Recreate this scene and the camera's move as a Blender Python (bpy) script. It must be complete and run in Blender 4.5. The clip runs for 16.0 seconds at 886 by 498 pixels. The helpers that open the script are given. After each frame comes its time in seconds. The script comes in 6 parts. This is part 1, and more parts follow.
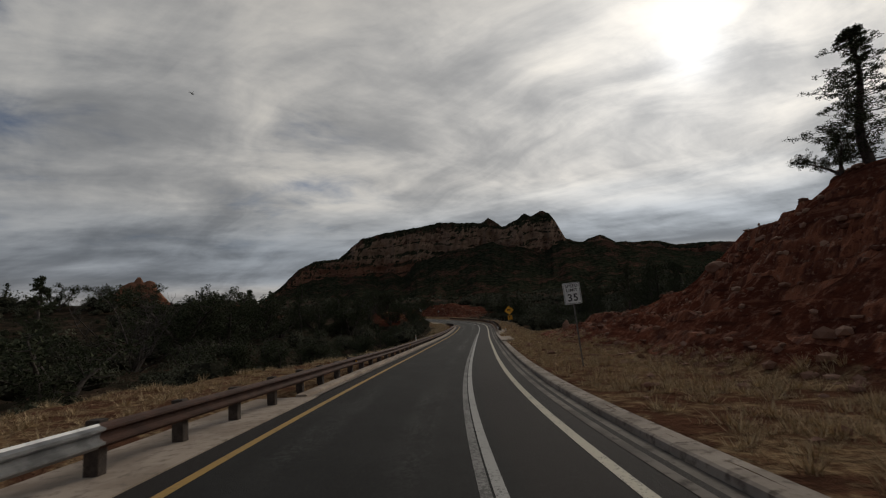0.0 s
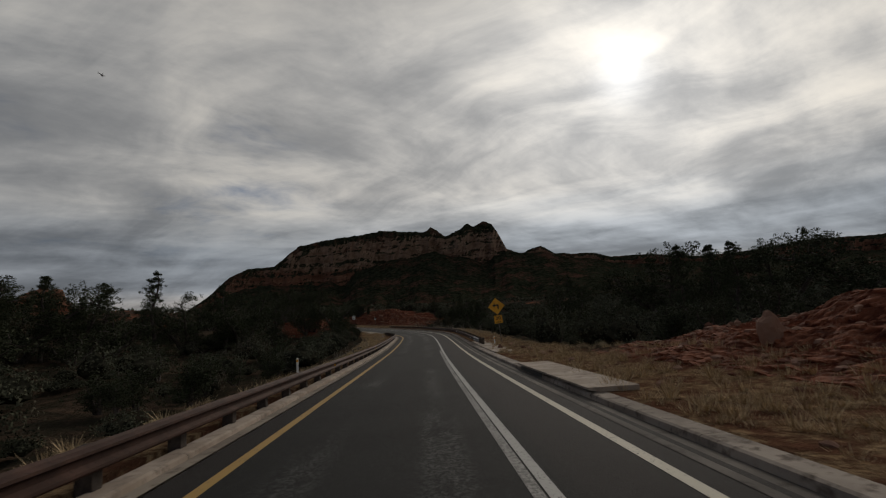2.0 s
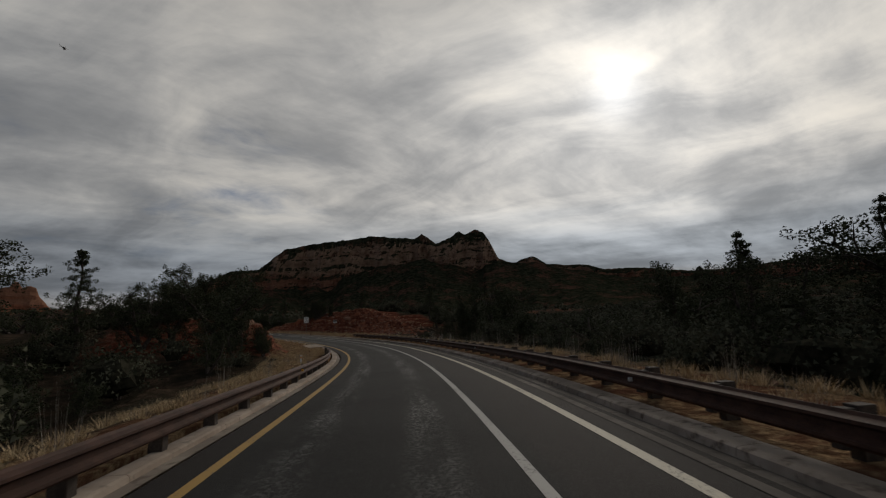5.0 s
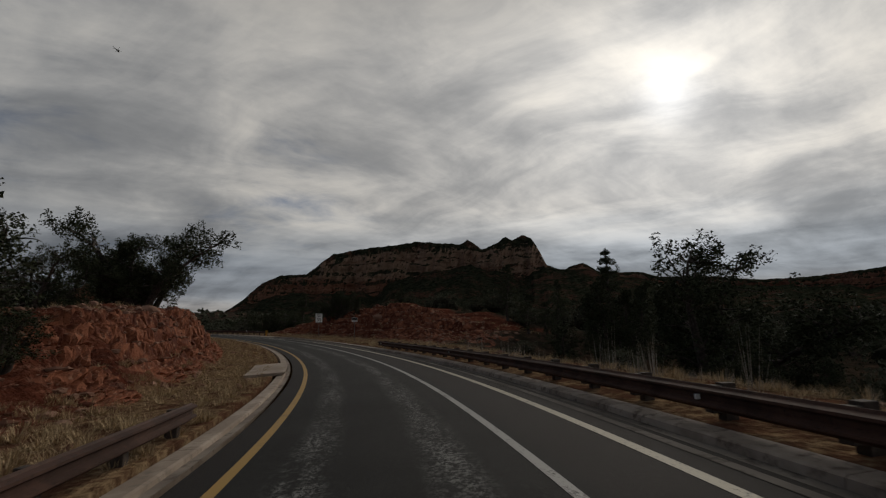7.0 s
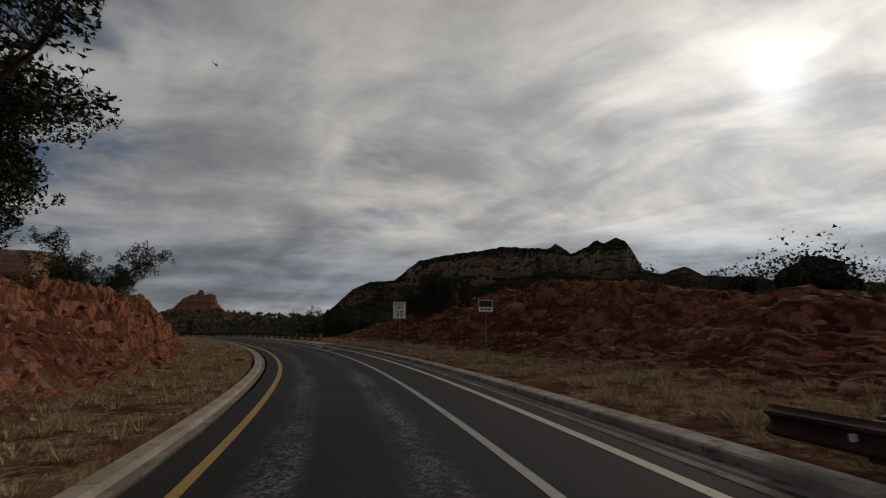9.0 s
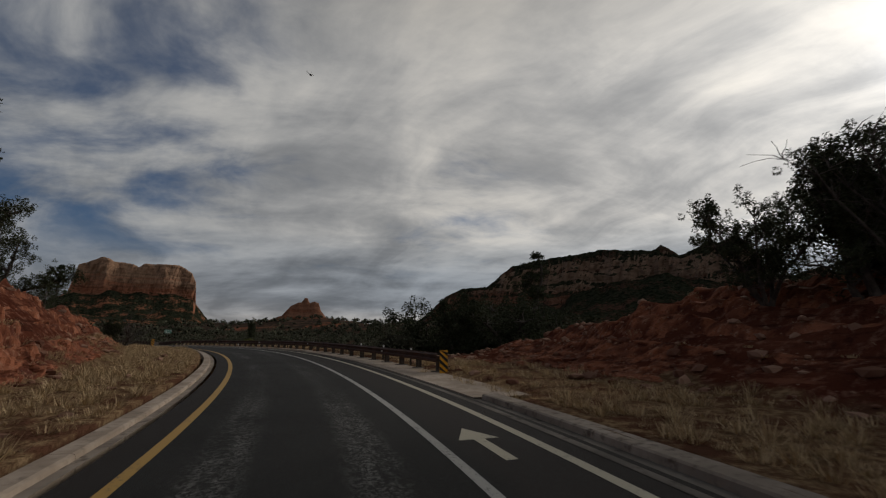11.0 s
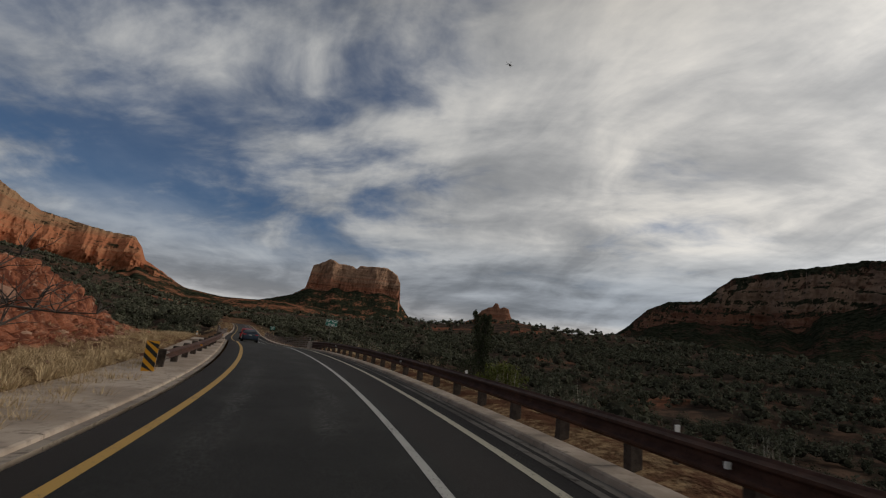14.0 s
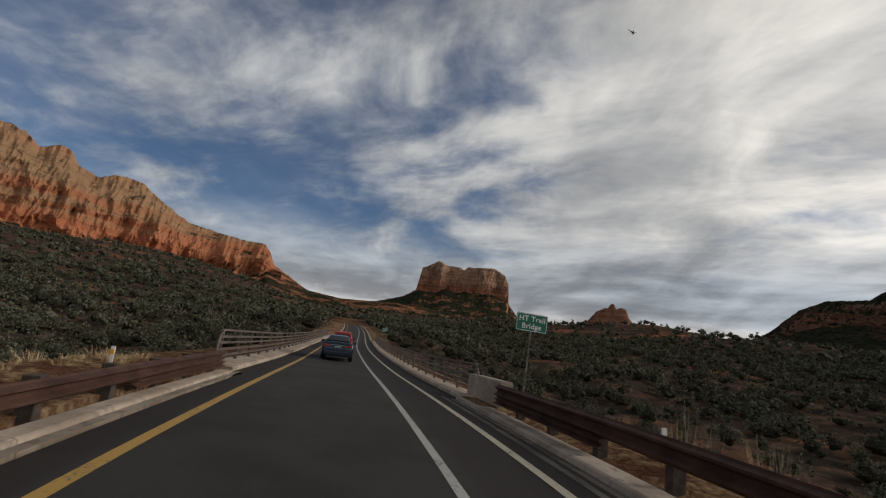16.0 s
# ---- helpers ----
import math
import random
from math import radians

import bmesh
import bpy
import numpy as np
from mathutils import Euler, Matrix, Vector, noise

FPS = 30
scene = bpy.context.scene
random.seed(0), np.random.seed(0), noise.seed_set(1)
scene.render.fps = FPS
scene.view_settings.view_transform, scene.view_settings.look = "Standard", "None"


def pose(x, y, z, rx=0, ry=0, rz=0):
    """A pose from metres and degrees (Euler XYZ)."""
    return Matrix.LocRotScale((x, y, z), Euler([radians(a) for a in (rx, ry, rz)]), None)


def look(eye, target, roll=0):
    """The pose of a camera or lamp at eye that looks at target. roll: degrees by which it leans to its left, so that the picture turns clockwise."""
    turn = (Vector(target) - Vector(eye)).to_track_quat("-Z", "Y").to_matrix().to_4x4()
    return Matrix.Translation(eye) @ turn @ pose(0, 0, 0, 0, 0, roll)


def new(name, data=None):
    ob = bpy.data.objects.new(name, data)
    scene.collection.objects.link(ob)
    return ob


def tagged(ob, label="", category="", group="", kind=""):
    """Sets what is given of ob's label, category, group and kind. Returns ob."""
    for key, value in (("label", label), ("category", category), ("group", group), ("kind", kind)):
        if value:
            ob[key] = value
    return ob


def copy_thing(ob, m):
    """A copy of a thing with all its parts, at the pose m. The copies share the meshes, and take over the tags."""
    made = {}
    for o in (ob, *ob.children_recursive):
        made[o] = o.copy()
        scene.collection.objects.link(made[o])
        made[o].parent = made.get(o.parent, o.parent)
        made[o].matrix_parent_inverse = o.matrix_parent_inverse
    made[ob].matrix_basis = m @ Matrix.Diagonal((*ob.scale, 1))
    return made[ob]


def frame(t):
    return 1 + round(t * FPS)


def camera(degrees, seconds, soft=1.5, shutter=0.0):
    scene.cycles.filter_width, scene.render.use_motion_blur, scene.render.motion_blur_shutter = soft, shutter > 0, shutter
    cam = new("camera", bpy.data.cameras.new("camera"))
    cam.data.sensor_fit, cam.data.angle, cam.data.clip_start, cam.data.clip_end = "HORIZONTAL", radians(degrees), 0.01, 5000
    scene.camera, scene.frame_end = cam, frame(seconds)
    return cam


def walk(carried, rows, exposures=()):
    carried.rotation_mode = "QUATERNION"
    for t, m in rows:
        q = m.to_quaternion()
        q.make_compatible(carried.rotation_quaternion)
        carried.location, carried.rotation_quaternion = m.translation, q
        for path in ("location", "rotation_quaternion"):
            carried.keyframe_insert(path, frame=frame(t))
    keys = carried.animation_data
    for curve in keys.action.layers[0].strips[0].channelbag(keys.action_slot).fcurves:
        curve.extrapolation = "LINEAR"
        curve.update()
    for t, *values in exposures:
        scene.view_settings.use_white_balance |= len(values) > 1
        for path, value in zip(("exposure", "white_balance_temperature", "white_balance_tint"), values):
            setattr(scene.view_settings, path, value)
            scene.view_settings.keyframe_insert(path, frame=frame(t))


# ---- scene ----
# ---- camera ----
cam = camera(86.2, 16.0, soft=1.2, shutter=0.06)
PATH = [
    (0, (1.21, -0.319, 1.494), (7.151, 18.592, 4.155), -3.93),
    (0.5, (3.096, 6.9, 1.18), (10.179, 25.399, 3.939), -3.90),
    (1, (5.333, 14.04, 0.913), (13.059, 32.268, 3.754), -3.99),
    (1.5, (7.84, 21.115, 0.706), (15.83, 39.222, 3.586), -4.15),
    (2, (10.508, 28.171, 0.537), (18.74, 46.161, 3.465), -4.04),
    (2.5, (13.293, 35.259, 0.387), (21.734, 53.145, 3.357), -4.00),
    (3, (16.116, 42.358, 0.243), (24.759, 60.14, 3.26), -3.85),
    (3.5, (18.93, 49.449, 0.121), (27.691, 67.163, 3.195), -3.62),
    (4, (21.772, 56.546, 0.041), (30.571, 74.229, 3.183), -3.31),
    (4.5, (24.62, 63.684, 0.029), (33.37, 81.379, 3.245), -2.96),
    (5, (27.403, 70.881, 0.074), (36.013, 88.63, 3.367), -2.59),
    (5.5, (30.078, 78.146, 0.117), (38.451, 95.995, 3.483), -2.23),
    (6, (32.603, 85.496, 0.103), (40.64, 103.484, 3.54), -1.89),
    (6.5, (34.887, 92.942, 0.048), (42.449, 111.116, 3.588), -1.60),
    (7, (36.89, 100.506, 0.016), (43.731, 118.943, 3.664), -1.32),
    (7.5, (38.545, 108.218, 0.056), (44.366, 126.978, 3.826), -0.97),
    (8, (39.678, 116.066, 0.152), (44.705, 135.042, 3.979), -0.74),
    (8.5, (40.304, 124.013, 0.289), (44.528, 143.17, 4.184), -0.49),
    (9, (40.485, 132.002, 0.459), (43.895, 151.304, 4.431), -0.24),
    (9.5, (40.283, 139.98, 0.663), (42.846, 159.397, 4.715), 0.01),
    (10, (39.707, 147.939, 0.903), (41.366, 167.437, 5.033), 0.23),
    (10.5, (38.708, 155.87, 1.188), (39.379, 175.412, 5.387), 0.41),
    (11, (37.129, 163.67, 1.52), (36.731, 183.207, 5.778), 0.54),
    (11.5, (35.006, 171.21, 1.855), (33.496, 190.682, 6.161), 0.81),
    (12, (32.378, 178.585, 2.173), (29.634, 197.922, 6.479), 1.24),
    (12.5, (29.211, 185.886, 2.5), (24.966, 204.954, 6.789), 2.26),
    (13, (25.531, 192.961, 2.796), (19.522, 211.56, 7.037), 3.62),
    (13.5, (21.399, 199.701, 3.015), (14.257, 217.908, 7.197), 4.97),
    (14, (16.925, 206.179, 3.163), (8.899, 224.026, 7.295), 6.15),
    (14.5, (12.149, 212.411, 3.28), (3.224, 229.841, 7.349), 6.79),
    (15, (7.046, 218.37, 3.406), (-2.853, 235.285, 7.39), 7.14),
    (15.5, (1.612, 224.048, 3.551), (-9.338, 240.334, 7.404), 7.16),
    (16, (-4.015, 229.523, 3.651), (-15.889, 245.189, 7.334), 6.97),
]
walk(cam, [(t, look(eye, target, roll)) for t, eye, target, roll in PATH],
     exposures=[(0.0, -0.08), (3.0, -0.25), (8.0, -0.25), (11.5, -0.02), (14.0, 0.30), (16.0, 0.58)])

# ---- world and sun ----
SUN_YAW, SUN_UP = -48.0, 25.0      # degrees left of +y, degrees over the horizon
sun_way = Vector((-math.sin(radians(SUN_YAW)) * math.cos(radians(SUN_UP)),
                  math.cos(radians(SUN_YAW)) * math.cos(radians(SUN_UP)), math.sin(radians(SUN_UP))))
sun = new("sun", bpy.data.lights.new("sun", "SUN"))
sun.data.energy, sun.data.angle, sun.data.color = 1.0, radians(20), (1.0, 0.9, 0.78)
sun.matrix_world = look((0, 0, 300), Vector((0, 0, 300)) - sun_way)


class Nodes:
    """Short hand for building a node tree."""

    def __init__(self, tree):
        self.tree = tree
        tree.nodes.clear()

    def add(self, kind, **values):
        node = self.tree.nodes.new(kind)
        for key, value in values.items():
            if key == "op":
                node.operation = value
            elif key == "blend":
                node.blend_type = value
            elif key == "dims":
                node.noise_dimensions = value
        return node

    def put(self, socket, value):
        if isinstance(value, bpy.types.NodeSocket):
            self.tree.links.new(value, socket)
        elif value is not None:
            socket.default_value = value

    def math(self, op, a, b=None, c=None, clamp=False):
        node = self.add("ShaderNodeMath", op=op)
        node.use_clamp = clamp
        for n, value in enumerate((a, b, c)):
            self.put(node.inputs[n], value)
        return node.outputs[0]

    def vec(self, op, a, b=None, scale=None):
        node = self.add("ShaderNodeVectorMath", op=op)
        self.put(node.inputs[0], a)
        self.put(node.inputs[1], b)
        self.put(node.inputs[3], scale)
        return node.outputs["Value"] if op in ("DOT_PRODUCT", "LENGTH") else node.outputs[0]

    def noise(self, vector, scale, detail=4.0, rough=0.55, distort=0.0):
        node = self.add("ShaderNodeTexNoise")
        self.put(node.inputs["Vector"], vector)
        for key, value in (("Scale", scale), ("Detail", detail), ("Roughness", rough), ("Distortion", distort)):
            node.inputs[key].default_value = value
        return node.outputs[0]

    def ramp(self, value, low, high, a=0.0, b=1.0, smooth=True):
        node = self.add("ShaderNodeMapRange")
        node.interpolation_type = "SMOOTHSTEP" if smooth else "LINEAR"
        for n, v in enumerate((value, low, high, a, b)):
            self.put(node.inputs[n], v)
        return node.outputs[0]

    def mix(self, factor, a, b, blend="MIX"):
        node = self.add("ShaderNodeMix")
        node.data_type, node.blend_type = "RGBA", blend
        self.put(node.inputs[0], factor)
        self.put(node.inputs[6], a if isinstance(a, bpy.types.NodeSocket) else (*a, 1.0) if len(a) == 3 else a)
        self.put(node.inputs[7], b if isinstance(b, bpy.types.NodeSocket) else (*b, 1.0) if len(b) == 3 else b)
        return node.outputs[2]


def make_sky():
    """Thin grey streaked cloud over a pale blue sky, brightest round the veiled sun."""
    world = bpy.data.worlds.new("sky")
    scene.world = world
    world.use_nodes = True
    n = Nodes(world.node_tree)
    way = n.vec("NORMALIZE", n.add("ShaderNodeTexCoord").outputs["Generated"])
    axes = n.add("ShaderNodeSeparateXYZ")
    n.put(axes.inputs[0], way)
    up = n.math("MAXIMUM", axes.outputs[2], 0.0)
    sky = n.add("ShaderNodeTexSky")
    sky.sky_type, sky.sun_disc = "NISHITA", False
    sky.sun_elevation, sky.sun_rotation = radians(SUN_UP), radians(-SUN_YAW)
    sky.altitude, sky.dust_density = 1300.0, 1.0
    # a flat sheet of cloud overhead, seen in perspective
    lift = n.math("ADD", up, 0.22)
    flat = n.add("ShaderNodeCombineXYZ")
    n.put(flat.inputs[0], n.math("DIVIDE", axes.outputs[0], lift))
    n.put(flat.inputs[1], n.math("DIVIDE", axes.outputs[1], lift))
    turn = n.add("ShaderNodeMapping")
    n.put(turn.inputs[0], flat.outputs[0])
    turn.inputs["Rotation"].default_value = (0, 0, radians(-24))
    turn.inputs["Scale"].default_value = (0.70, 1.0, 1.0)
    sheet = turn.outputs[0]
    bend = n.add("ShaderNodeTexNoise")
    n.put(bend.inputs["Vector"], sheet)
    bend.inputs["Scale"].default_value, bend.inputs["Detail"].default_value = 0.9, 3.0
    shifted = n.vec("ADD", sheet, n.vec("SCALE", n.vec("SUBTRACT", bend.outputs[1], (0.5, 0.5, 0.5)), scale=0.6))
    broad = n.noise(shifted, 1.25, 5.0, 0.5)
    fine = n.noise(shifted, 3.9, 7.0, 0.58)
    wisp = n.noise(shifted, 15.0, 5.0, 0.62)
    # fibres drawn out by the wind
    drawn = n.add("ShaderNodeMapping")
    n.put(drawn.inputs[0], shifted)
    drawn.inputs["Rotation"].default_value = (0, 0, radians(12))
    drawn.inputs["Scale"].default_value = (1.9, 0.42, 1.0)
    fibre = n.noise(drawn.outputs[0], 2.2, 7.0, 0.58, 0.8)
    body = n.math("ADD", n.math("ADD", n.math("MULTIPLY", broad, 0.46), n.math("MULTIPLY", fibre, 0.22)), n.math("ADD", n.math("MULTIPLY", fine, 0.26), n.math("MULTIPLY", wisp, 0.06)))
    # low down the sheet shows edge on, as level bands
    round_ = n.math("ARCTAN2", axes.outputs[0], axes.outputs[1])
    level = n.add("ShaderNodeCombineXYZ")
    n.put(level.inputs[0], n.math("MULTIPLY", round_, 1.1))
    n.put(level.inputs[1], n.math("MULTIPLY", up, 13.0))
    bands = n.noise(level.outputs[0], 1.3, 4.0, 0.5, 0.4)
    body = n.math("ADD", body, n.math("MULTIPLY", n.math("SUBTRACT", bands, 0.52), n.ramp(up, 0.05, 0.30, 0.60, 0.0)))
    shade = n.ramp(body, 0.37, 0.65, 0.0, 1.0)
    near_sun = n.math("MAXIMUM", n.vec("DOT_PRODUCT", way, tuple(sun_way)), 0.0)
    halo = n.math("POWER", near_sun, 6.0)
    glow = n.math("POWER", near_sun, 45.0)
    core = n.math("POWER", near_sun, 900.0)
    # light that comes through the cloud
    lit = n.math("ADD", 2.25, n.math("MULTIPLY", shade, 3.35))
    # a darker blue-grey deck stands low over a paler strip at the horizon
    wavy = n.math("ADD", up, n.math("MULTIPLY", n.math("SUBTRACT", bands, 0.5), 0.10))
    under = n.ramp(wavy, 0.055, 0.10, 1.0, 0.0)
    over = n.ramp(wavy, 0.13, 0.27, 0.0, 1.0)
    deck = n.math("SUBTRACT", 1.0, n.math("MAXIMUM", under, over))
    deck = n.math("MULTIPLY", deck, n.ramp(n.vec("DOT_PRODUCT", way, tuple(sun_way)), 0.05, 0.70, 0.40, 1.0))
    lit = n.math("MULTIPLY", lit, n.math("SUBTRACT", 1.0, n.math("MULTIPLY", deck, 0.40)))
    lit = n.math("MULTIPLY", lit, n.ramp(up, 0.50, 0.88, 1.0, 0.22))
    lit = n.math("MULTIPLY", lit, n.math("ADD", 1.0, n.math("ADD", n.math("MULTIPLY", halo, 0.72), n.math("MULTIPLY", glow, 0.5))))
    lit = n.math("MULTIPLY", lit, n.ramp(n.vec("DOT_PRODUCT", way, tuple(sun_way)), 0.10, 0.86, 0.78, 1.08))
    lit = n.math("ADD", lit, n.math("MULTIPLY", n.math("MULTIPLY", core, 8.0), n.math("ADD", 0.55, n.math("MULTIPLY", shade, 0.7))))
    tone = n.mix(shade, (0.95, 0.975, 1.02), (1.03, 0.99, 0.925))
    tone = n.mix(n.ramp(up, 0.02, 0.16, 0.5, 0.0), tone, (1.06, 0.98, 0.92))
    tone = n.mix(n.math("MULTIPLY", deck, 0.9), tone, (0.86, 0.965, 1.11))
    tone = n.vec("MULTIPLY", tone, n.mix(n.ramp(n.vec("DOT_PRODUCT", way, tuple(sun_way)), 0.0, 0.9), (0.968, 1.0, 1.035), (1.025, 1.0, 0.958)))
    cloud = n.vec("SCALE", tone, scale=lit)
    # the cloud opens away from the sun
    away = n.ramp(n.vec("DOT_PRODUCT", way, (-0.93, 0.20, 0.30)), 0.50, 0.97)
    hole = n.noise(shifted, 1.7, 6.0, 0.55)
    torn = n.math("ADD", hole, n.math("MULTIPLY", n.math("SUBTRACT", fine, 0.5), -0.55))
    gap = n.ramp(n.math("ADD", torn, n.math("MULTIPLY", away, 0.28)), 0.52, 0.84, 0.0, 0.84)
    gap = n.math("MULTIPLY", n.math("MULTIPLY", gap, n.ramp(up, 0.10, 0.24)), n.ramp(n.vec("DOT_PRODUCT", way, tuple(sun_way)), 0.70, 0.88, 1.0, 0.0))
    blue = n.vec("MULTIPLY", sky.outputs[0], (0.15, 0.27, 0.385))
    both = n.mix(gap, cloud, blue)
    back = n.add("ShaderNodeBackground")
    n.put(back.inputs[0], both)
    back.inputs[1].default_value = 0.1
    n.put(n.add("ShaderNodeOutputWorld").inputs[0], back.outputs[0])


make_sky()

# ---- materials ----
def material(name, build, rough=0.8, metal=0.0, bump=0.0, bump_scale=30.0, specular=0.5, deep=0.02, bedded=False):
    """A principled surface; build(n, place) gives the colour, or (colour, roughness)."""
    m = bpy.data.materials.new(name)
    m.use_nodes = True
    n = Nodes(m.node_tree)
    shader = n.add("ShaderNodeBsdfPrincipled")
    shader.inputs["Roughness"].default_value = rough
    shader.inputs["Metallic"].default_value = metal
    shader.inputs["Specular IOR Level"].default_value = specular
    place = n.add("ShaderNodeNewGeometry").outputs["Position"]
    made = build(n, place) if callable(build) else (*build, 1.0)
    if isinstance(made, tuple) and len(made) == 2:
        n.put(shader.inputs["Roughness"], made[1])
        made = made[0]
    n.put(shader.inputs["Base Color"], made)
    if bump:
        b = n.add("ShaderNodeBump")
        b.inputs["Strength"].default_value, b.inputs["Distance"].default_value = bump, deep
        where = place
        if bedded:
            flat = n.add("ShaderNodeMapping")
            n.put(flat.inputs[0], place)
            flat.inputs["Scale"].default_value = (0.30, 0.30, 1.3)
            where = flat.outputs[0]
        relief = n.noise(where, bump_scale, 6.0, 0.6)
        if bedded:
            relief = n.math("ADD", relief, n.noise(place, bump_scale * 0.8, 6.0, 0.65))
        n.put(b.inputs["Height"], relief)
        n.put(shader.inputs["Normal"], b.outputs[0])
    n.put(n.add("ShaderNodeOutputMaterial").inputs[0], shader.outputs[0])
    return m


def two_tone(a, b, scale, c=None, fine=None, low=0.38, high=0.62):
    """Colour that drifts between a and b, with finer flecks of c."""
    def build(n, place):
        colour = n.mix(n.ramp(n.noise(place, scale, 5.0, 0.6), low, high), a, b)
        if c:
            colour = n.mix(n.ramp(n.noise(place, fine or scale * 9, 5.0, 0.6), 0.5, 0.7), colour, c)
        return colour
    return build


def per_piece(a, b):
    """Each mesh island its own mix of a and b."""
    def build(n, place):
        return n.mix(n.add("ShaderNodeNewGeometry").outputs["Random Per Island"], a, b)
    return build


def asphalt_colour(n, place):
    uv = n.add("ShaderNodeUVMap")
    uv.uv_map = "along"
    long = n.add("ShaderNodeMapping")
    n.put(long.inputs[0], uv.outputs[0])
    long.inputs["Scale"].default_value = (1.0, 0.13, 1.0)
    across = n.add("ShaderNodeSeparateXYZ")
    n.put(across.inputs[0], uv.outputs[0])
    o, along = across.outputs[0], across.outputs[1]
    lanes = n.math("SUBTRACT", 1.0, n.ramp(n.math("ABSOLUTE", n.math("SUBTRACT", n.math("ABSOLUTE", n.math("SUBTRACT", o, 0.0)), 0.85)), 0.08, 0.46))
    streak = n.noise(long.outputs[0], 2.6, 6.0, 0.65)
    grit = n.noise(place, 34.0, 4.0, 0.7)
    patch = n.noise(place, 0.5, 4.0, 0.55)
    colour = n.mix(n.ramp(patch, 0.35, 0.65), (0.014, 0.014, 0.0132), (0.0215, 0.0215, 0.0204))
    worn = n.math("MULTIPLY", n.math("MULTIPLY", n.ramp(n.math("ADD", n.math("MULTIPLY", streak, 0.6), n.math("MULTIPLY", n.noise(place, 6.0, 4.0, 0.7), 0.4)), 0.40, 0.58), lanes), n.math("MULTIPLY", n.ramp(n.noise(place, 19.0, 4.0, 0.7), 0.45, 0.56), n.math("ADD", n.math("MULTIPLY", n.math("MULTIPLY", n.ramp(along, 72.0, 95.0), n.ramp(along, 165.0, 188.0, 1.0, 0.0)), n.ramp(n.noise(place, 0.16, 2.0, 0.5), 0.30, 0.55, 0.35, 1.0)), n.ramp(n.noise(place, 0.10, 2.0, 0.5), 0.42, 0.62, 0.0, 0.50))))
    colour = n.mix(n.math("MULTIPLY", worn, 0.66), colour, (0.27, 0.27, 0.255))
    colour = n.mix(n.math("MULTIPLY", n.ramp(along, 205.0, 262.0), 0.8), colour, n.mix(n.ramp(patch, 0.40, 0.60), (0.036, 0.034, 0.031), (0.050, 0.047, 0.043)))
    edge = n.ramp(o, 1.9, 2.2)
    colour = n.mix(n.math("MULTIPLY", edge, 0.7), colour, (0.028, 0.0225, 0.0207))
    edge_left = n.ramp(o, -1.75, -1.95)
    colour = n.mix(n.math("MULTIPLY", edge_left, 0.7), colour, (0.028, 0.0225, 0.0207))
    return n.mix(n.ramp(grit, 0.52, 0.74), colour, (0.060, 0.060, 0.057))


def worn_paint(paint, amount):
    def build(n, place):
        grit = n.noise(place, 22.0, 6.0, 0.7)
        wide = n.noise(place, 1.3, 4.0, 0.6)
        bare = n.ramp(n.math("ADD", n.math("MULTIPLY", grit, 0.75), n.math("MULTIPLY", wide, 0.35)), amount, amount + 0.12)
        return n.mix(bare, paint, (0.07, 0.068, 0.064))
    return build


def rust_colour(n, place):
    base = n.mix(n.ramp(n.noise(place, 2.2, 5.0, 0.6), 0.35, 0.65), (0.050, 0.024, 0.017), (0.092, 0.046, 0.033))
    return n.mix(n.ramp(n.noise(place, 26.0, 5.0, 0.65), 0.52, 0.72), base, (0.030, 0.017, 0.014))


def rock_colour(dry, red, dark, band, stain=0.6, low=0.0, high=1.0):
    """Layered rock: redder below, paler above, in beds that follow the height, stained and cracked."""
    def build(n, place):
        axes = n.add("ShaderNodeSeparateXYZ")
        n.put(axes.inputs[0], place)
        wave = n.noise(place, 0.004, 4.0, 0.6)
        level = n.add("ShaderNodeCombineXYZ")
        n.put(level.inputs[0], n.math("MULTIPLY", axes.outputs[0], 0.03))
        n.put(level.inputs[1], n.math("MULTIPLY", axes.outputs[1], 0.03))
        n.put(level.inputs[2], n.math("ADD", axes.outputs[2], n.math("MULTIPLY", n.math("ADD", wave, n.math("MULTIPLY", n.noise(place, 0.02, 4.0, 0.6), 0.6)), 30.0)))
        strata = n.noise(level.outputs[0], band, 6.0, 0.7)
        pale = n.ramp(n.math("ADD", axes.outputs[2], n.math("MULTIPLY", n.math("SUBTRACT", wave, 0.5), 60.0)), low, high)
        colour = n.mix(n.ramp(n.math("ADD", strata, n.math("MULTIPLY", n.math("SUBTRACT", pale, 0.5), 0.34)), 0.38, 0.62), red, dry)
        thin = n.noise(level.outputs[0], band * 4.5, 4.0, 0.65)
        colour = n.mix(n.ramp(thin, 0.52, 0.68, 0.0, 0.45), colour, dark)
        colour = n.mix(n.ramp(thin, 0.44, 0.34, 0.0, 0.30), colour, tuple(min(0.75, 1.35 * c) for c in dry))
        long = n.add("ShaderNodeMapping")
        n.put(long.inputs[0], place)
        long.inputs["Scale"].default_value = (1.0, 1.0, 0.45)
        streaks = n.noise(long.outputs[0], 0.028, 7.0, 0.66)
        colour = n.mix(n.math("MULTIPLY", n.ramp(streaks, 0.48, 0.74), stain), colour, dark)
        blocks = n.noise(place, 0.10, 6.0, 0.72)
        return n.mix(n.ramp(blocks, 0.54, 0.70, 0.0, 0.30), colour, dark)
    return build


